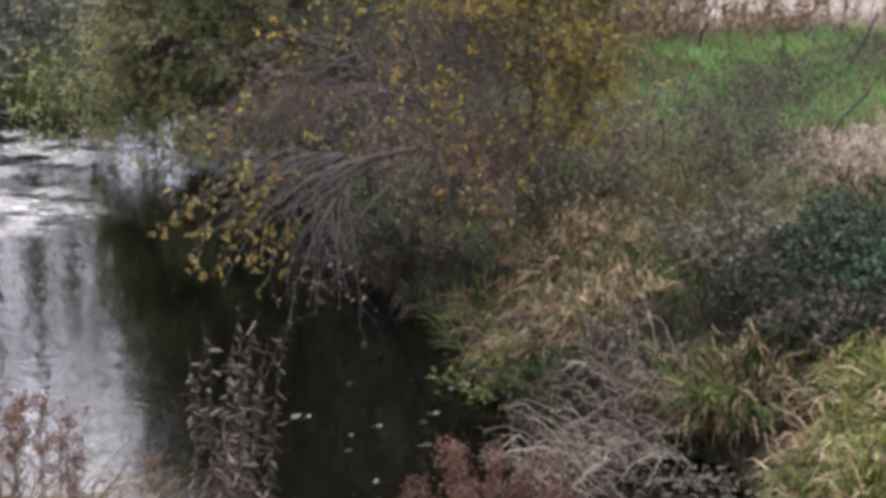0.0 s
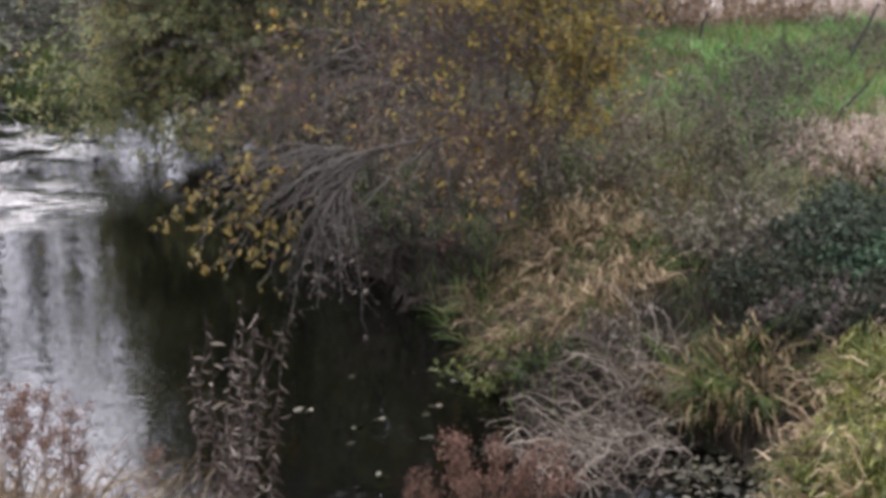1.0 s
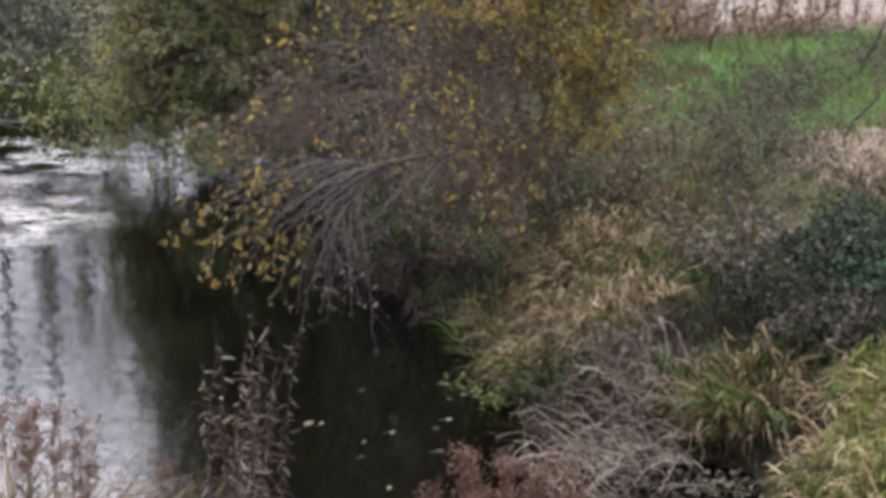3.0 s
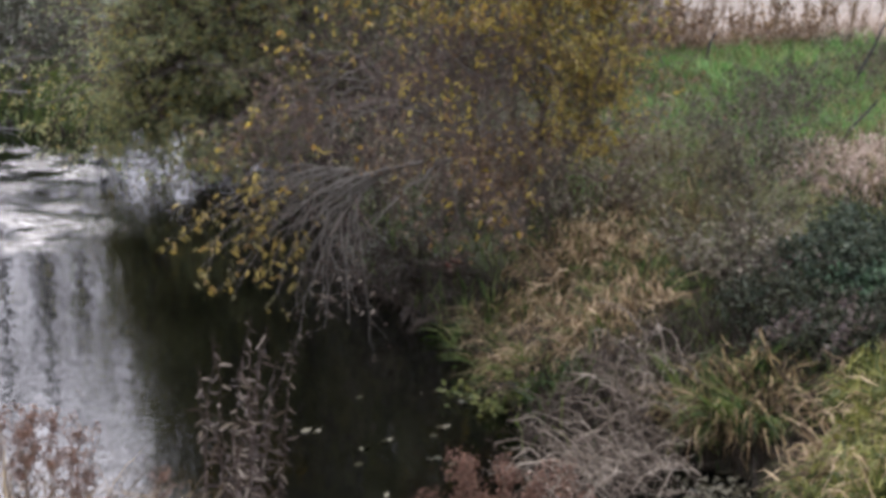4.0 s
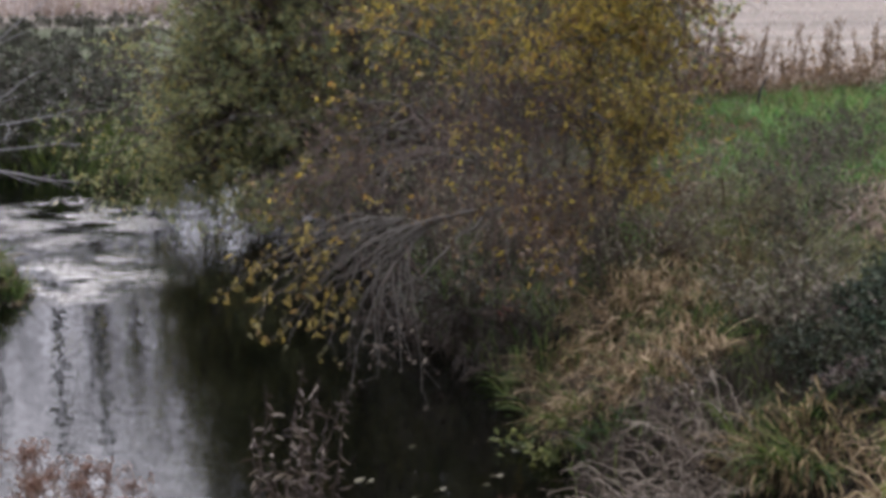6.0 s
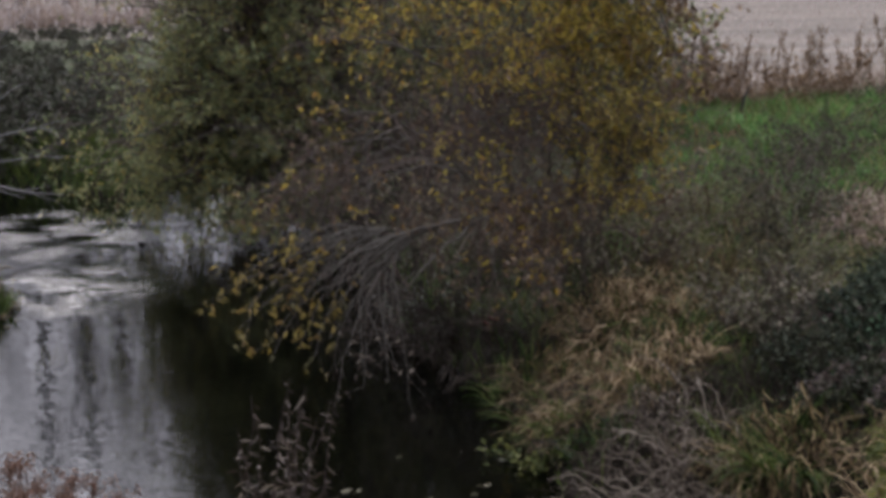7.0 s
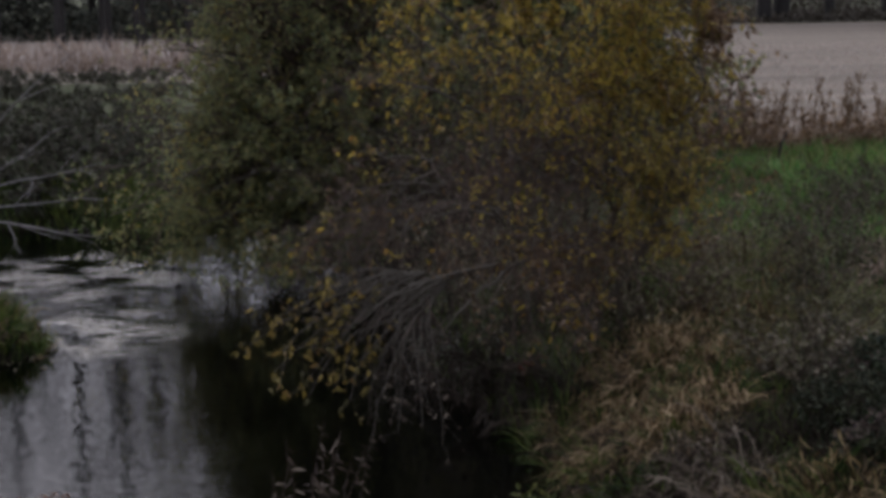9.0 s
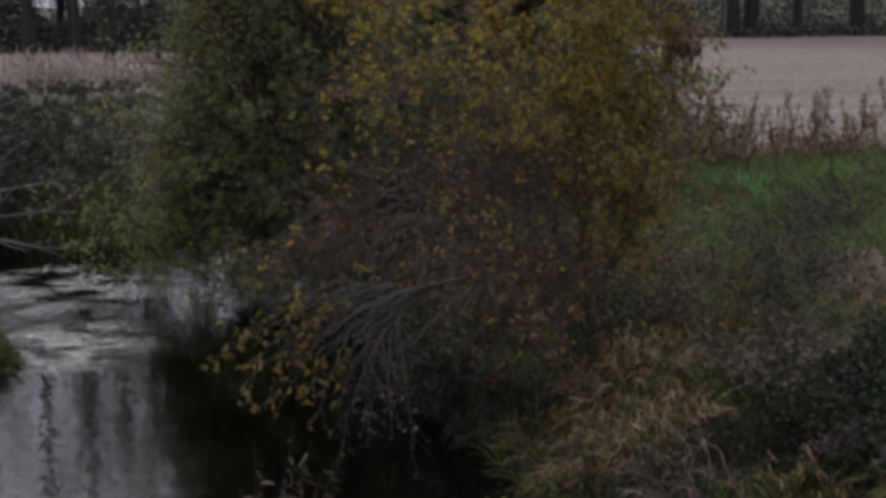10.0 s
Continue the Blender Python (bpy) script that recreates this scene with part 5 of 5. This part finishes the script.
# a dark leaning stalk in the meadow
for (x0, y0), (dx, dz) in (((4.57, 18.92), (0.4, 0.75)), ((3.50, 14.94), (0.36, 0.42)), ((3.39, 22.13), (0.08, 0.45)), ((4.63, 24.24), (0.05, 0.45))):
    z0 = float(ground_z(x0, y0))
    st = thing("bare_stalk", (x0, y0, z0), "dark bare stalk leaning in the meadow grass", "stalk", "bare stalks in the meadow")
    line = bezier((0, 0, -0.05), (dx * 0.35, 0, dz * 0.5), (dx, 0.05, dz), 8, 0.01)[None]
    rad = np.linspace(0.026, 0.013, 8)[None] * y0 / 20
    part("stem", [tubes(line, rad, 6)], FAR_BARK, st, smooth=True)
    P, R = sprout(line, rad, 4, 0.25, 0.7, low=0.5)
    part("side_growth", [tubes(P, R, 4)], FAR_BARK, st)

# ---------- tangle of pale dead stems at the water ----------
rng = np.random.default_rng(110)
tangle = thing("stem_tangle", (0.85, 8.95, 0.0), "tangle of bent pale dead stems at the water's edge", "dead stems")
stem_meshes = []
for k in range(18):
    L = rng.uniform(0.55, 1.0)
    P = arching(np.zeros((1, 3)), np.array([0.0]), np.array([L]), rng.uniform(0.05, 0.6, 1), rng.uniform(1.0, 2.7, 1), 12, 0.3)
    R = np.linspace(0.0056, 0.0022, 12)[None]
    Q, RQ = sprout(P, R, 4, 0.3, 0.9, low=0.3, wave=0.25)
    stem_meshes.append(build_mesh("stem", [tubes(P, R, 5), tubes(Q, RQ, 4)]))
for k in range(272):
    # most lean from the bank towards the water, some stand on its slope, the rest lie every way
    grown = k >= 220
    if grown:
        x, y, a = rng.uniform(0.9, 1.36), rng.uniform(9.0, 9.5), rng.normal(210, 70)
    elif k < 150:
        x, a = rng.uniform(0.6, 1.42), rng.normal(200, 38)
        y = rng.uniform(8.3, 9.05) + 0.6 * max(x - 0.85, 0)
    else:
        x, y, a = rng.uniform(0.42, 1.1), rng.uniform(7.8, 8.8), rng.uniform(0, 360)
    ob = part("stem", stem_meshes[k % 18], DEAD_STEM, tangle)
    z = max(float(ground_z(x, y)), -0.1)
    s = rng.uniform(0.42, 0.72) if grown else rng.uniform(0.4, 0.85)
    ob.matrix_basis = Matrix.Translation(Vector((x, y, z)) - tangle.location) @ pose(0, 0, 0, 0, 0, a) @ Matrix.Diagonal((s, s, s, 1))

# ---------- foreground plants on the near bank ----------
rng = np.random.default_rng(111)
red = [seed_stalk(h, "russet_plant", "russet seed plant at the foot of the bank", "russet plants", RED_SEED, 55, 0.5, 1.1, 0.2, 0.024, 0.4, 0.026) for h in (0.5, 0.42)]
RED_SPOTS = [(-0.06, 7.5, 0.85), (-0.14, 7.45, 0.7), (0.13, 7.5, 1.15), (0.22, 7.45, 1.2), (0.3, 7.5, 1.0), (0.38, 7.4, 0.95), (0.2, 7.3, 0.9), (0.32, 7.3, 0.85), (0.46, 7.4, 0.8), (0.05, 7.3, 0.75)]
for k, (x, y, s) in enumerate(RED_SPOTS):
    m = pose(x, y, max(float(ground_z(x, y)), -0.05), rng.normal(0, 5), rng.normal(0, 5), rng.uniform(0, 360))
    s *= 0.88
    copy_thing(red[k % 2], m).scale = (s * 0.85, s * 0.85, s)
tall_red = seed_stalk(1.05, "russet_plant", "tall thin russet seed plant at the foot of the bank", "russet plants", RED_SEED, 26, 0.72, 1.0, 0.1, 0.016, 0.18, 0.026)
for k, (x, y, s) in enumerate(((-1.86, 6.7, 0.88), (-1.76, 6.8, 0.9), (-1.68, 6.7, 0.78), (-1.95, 6.8, 0.95), (-1.8, 6.6, 0.78), (-1.55, 6.7, 0.72), (-1.9, 6.5, 0.85), (-2.0, 6.7, 0.9), (-2.12, 6.6, 0.98), (-1.72, 6.5, 0.86), (-1.6, 6.55, 0.8), (-1.84, 6.75, 0.92), (-1.48, 6.6, 0.72), (-1.4, 6.75, 0.7), (-2.2, 6.75, 1.0), (-1.66, 6.85, 0.84))):
    copy_thing(tall_red, pose(x, y, max(float(ground_z(x, y)), -0.05), rng.normal(0, 4), rng.normal(0, 4), k * 80)).scale = (s, s, s)
tall_red.matrix_basis = pose(-2.05, 6.8, max(float(ground_z(-2.05, 6.8)), -0.05))
red[0].matrix_basis, red[1].matrix_basis = pose(0.54, 7.35, 0.0), pose(0.1, 7.4, 0.0)

dry_leaf_meshes = [build_mesh("dry_leaf", leaf_chunks(np.zeros((1, 3)), np.array([[1.0, 0, 0]]), np.array([1.0]), np.array([w]), fold=0.5, curl=c))
                   for w, c in ((0.17, 0.15), (0.21, 0.1), (0.14, 0.22))]


def willowherb(x, y, height, label):
    x = -0.91 + (x + 0.88) * 0.8 if x > -1.1 else x
    z = max(float(ground_z(x, y)), -0.05)
    ob = thing("willowherb", (x, y, z), label, "dry plant", "dry leafy stalks")
    line = bezier((0, 0, -0.05), (rng.normal(0, 0.03), rng.normal(0, 0.03), height * 0.5), (rng.normal(0.12, 0.1), rng.normal(0, 0.1), height), 12, 0.012)
    part("stem", [tubes(line[None], np.linspace(0.004, 0.0016, 12)[None], 6)], HERB_STEM, ob, smooth=True)
    n = int(height * 28)
    for i in range(n):
        u = 0.2 + 0.8 * i / n
        f = u * 11
        j = min(int(f), 10)
        at = line[j] + (line[j + 1] - line[j]) * (f - j)
        a = i * 2.4 + rng.normal(0, 0.4)
        d = (math.cos(a) * 0.9 + 0.35, math.sin(a), rng.uniform(-1.5, 0.3))
        lf = part("leaf", dry_leaf_meshes[i % 3], DRY_LEAF, ob)
        s = rng.uniform(0.045, 0.105) * (1.2 - 0.55 * u)
        lf.matrix_basis = Matrix.LocRotScale(Vector(at), Vector(d).to_track_quat("X", "Z"), Vector((s, s, s)))
    return ob


for x, y, h in ((-0.80, 6.6, 1.40), (-0.84, 6.9, 1.25), (-0.90, 6.4, 1.28), (-0.95, 6.6, 1.12), (-1.0, 6.4, 1.08), (-0.80, 6.9, 1.15), (-0.98, 6.9, 0.95), (-0.78, 6.4, 1.15), (-0.9, 6.2, 1.05), (-0.76, 6.8, 1.0),
                (-0.86, 6.7, 1.35), (-0.92, 6.75, 1.2), (-0.97, 6.3, 1.2), (-1.0, 6.75, 1.0), (-0.88, 6.55, 1.1), (-0.72, 6.75, 1.32), (-0.94, 6.85, 1.3), (-0.8, 6.5, 1.36), (-0.9, 6.65, 1.3), (-0.84, 6.8, 1.2), (-0.92, 6.9, 1.4)):
    willowherb(x, y, h, "dry willowherb stalk with drooping brown leaves")
for x, y, h in ((-1.8, 6.4, 0.8), (-1.66, 6.5, 0.85), (-1.5, 6.4, 0.75), (-1.36, 6.5, 0.72), (-1.25, 6.6, 0.7), (-1.58, 6.7, 0.7), (-1.45, 6.7, 0.7), (-1.92, 6.5, 0.85)):
    willowherb(x, y, h, "low dry plant with curled pale leaves at the near bank")
one = thing("bent_stalk", (-0.52, 6.6, float(ground_z(-0.52, 6.6))), "single bent dry stalk above the water", "stalk")
line = bezier((0, 0, -0.05), (0.0, 0, 0.42), (0.16, 0, 0.5), 9, 0.004)[None]
part("stem", [tubes(line, np.linspace(0.004, 0.002, 9)[None], 5)], DRY_STEM, one, smooth=True)
C = line[0, -3:].repeat(12, axis=0) + rng.normal(0, 0.008, (36, 3))
part("seed_head", leaf_chunks(C, rng.normal(0, 1, (36, 3)), rng.uniform(0.02, 0.03, 36), rng.uniform(0.01, 0.02, 36)), RED_SEED, one)

for x, y, h in ((-1.75, 6.6, 0.95), (-1.55, 6.6, 0.85), (-1.35, 6.5, 0.8), (-1.7, 6.3, 0.85), (-1.45, 6.3, 0.75), (-1.22, 6.6, 0.75), (-1.9, 6.8, 0.95), (-1.62, 6.9, 0.8), (-2.05, 6.5, 0.95), (-1.82, 6.45, 0.85), (-1.6, 6.45, 0.78), (-1.3, 6.7, 0.72), (-1.42, 6.45, 0.7), (-1.98, 6.7, 0.9)):
    tuft("dry_grass_tuft", (x, y), "thin tan grass with seed ears at the near bank", [
        ("dry_growth", TAN, dict(n=60, radius=0.16, length=(h * 0.7, h * 1.2), start=(0, 0.3), bend=(0.8, 3.2), width=(0.006, 0.013), wave=0.1))], "grass at the near bank")

# ---------- leaves afloat ----------
rng = np.random.default_rng(112)
n = 1100
x, y = -4.6 + 1.4 * rng.random(n) ** 2.0, rng.uniform(11.0, 18.0, n)
C = np.stack([x, y, np.full(n, 0.008)], -1)[(shore_distance(x, y) < 0) & (shore_distance(x, y) > -0.5 * rng.random(n) ** 1.5)]
flat = rng.normal(0, 1, (len(C), 3)) * [1, 1, 0.03]
tagged(part("floating_debris", leaf_chunks(C, flat, rng.uniform(0.02, 0.08, len(C)), rng.uniform(0.01, 0.035, len(C)), fold=0.05, curl=0.03), AFLOAT),
       "scattered leaf litter afloat beside the low bank", "debris", kind="stuff")
n = 420
x, y = rng.normal(1.5, 0.2, n), rng.normal(8.25, 0.2, n)
C = np.stack([x, y, rng.uniform(0.005, 0.02, n)], -1)[shore_distance(x, y) < 0.03]
flat = rng.normal(0, 1, (len(C), 3)) * [1, 1, 0.06]
tagged(part("floating_debris", leaf_chunks(C, flat, rng.uniform(0.025, 0.08, len(C)), rng.uniform(0.012, 0.035, len(C)), fold=0.08, curl=0.05), LITTER),
       "brown leaf litter gathered on the water by the sedge", "debris", kind="stuff")
float_mesh = [build_mesh("floating_leaf", leaf_chunks(np.zeros((k, 3)) + np.linspace(0, 0.06, k)[:, None] * [1, 0.3, 0], np.array([[1.0, 0.4 * i, 0.05] for i in range(k)]),
                                                      np.full(k, 0.09), np.full(k, 0.045), fold=0.1, curl=0.05)) for k in (1, 2, 3)]
for x, y, k, a in ((-0.9, 9.33, 2, 10), (-0.83, 9.28, 1, 40), (-0.47, 9.07, 2, 200), (-0.42, 9.14, 1, 20), (-0.1, 9.4, 1, 0), (-0.05, 8.86, 1, 170), (-0.61, 9.97, 0, 30),
                   (-0.12, 10.1, 1, 10), (-0.36, 8.22, 1, 60), (-0.2, 10.05, 0, 80), (-0.08, 9.25, 0, 190), (-0.55, 8.75, 0, 20), (0.05, 9.95, 1, 5), (0.1, 9.85, 2, 100), (-0.02, 8.75, 0, 40)):
    ob = part("floating_leaf", float_mesh[k], AFLOAT)
    ob.matrix_basis = pose(x, y, 0.006, 0, 0, a) @ Matrix.Diagonal((0.65, 0.65, 0.65, 1))
    tagged(ob, "pale yellow fallen leaf floating on dark water", "leaf", "leaves afloat")

# the wood goes on behind its edge
hedge("undergrowth", -55, -2, 96, 104, 7.0, 17000, FAR_LEAF, "dark growth deeper in the far wood")
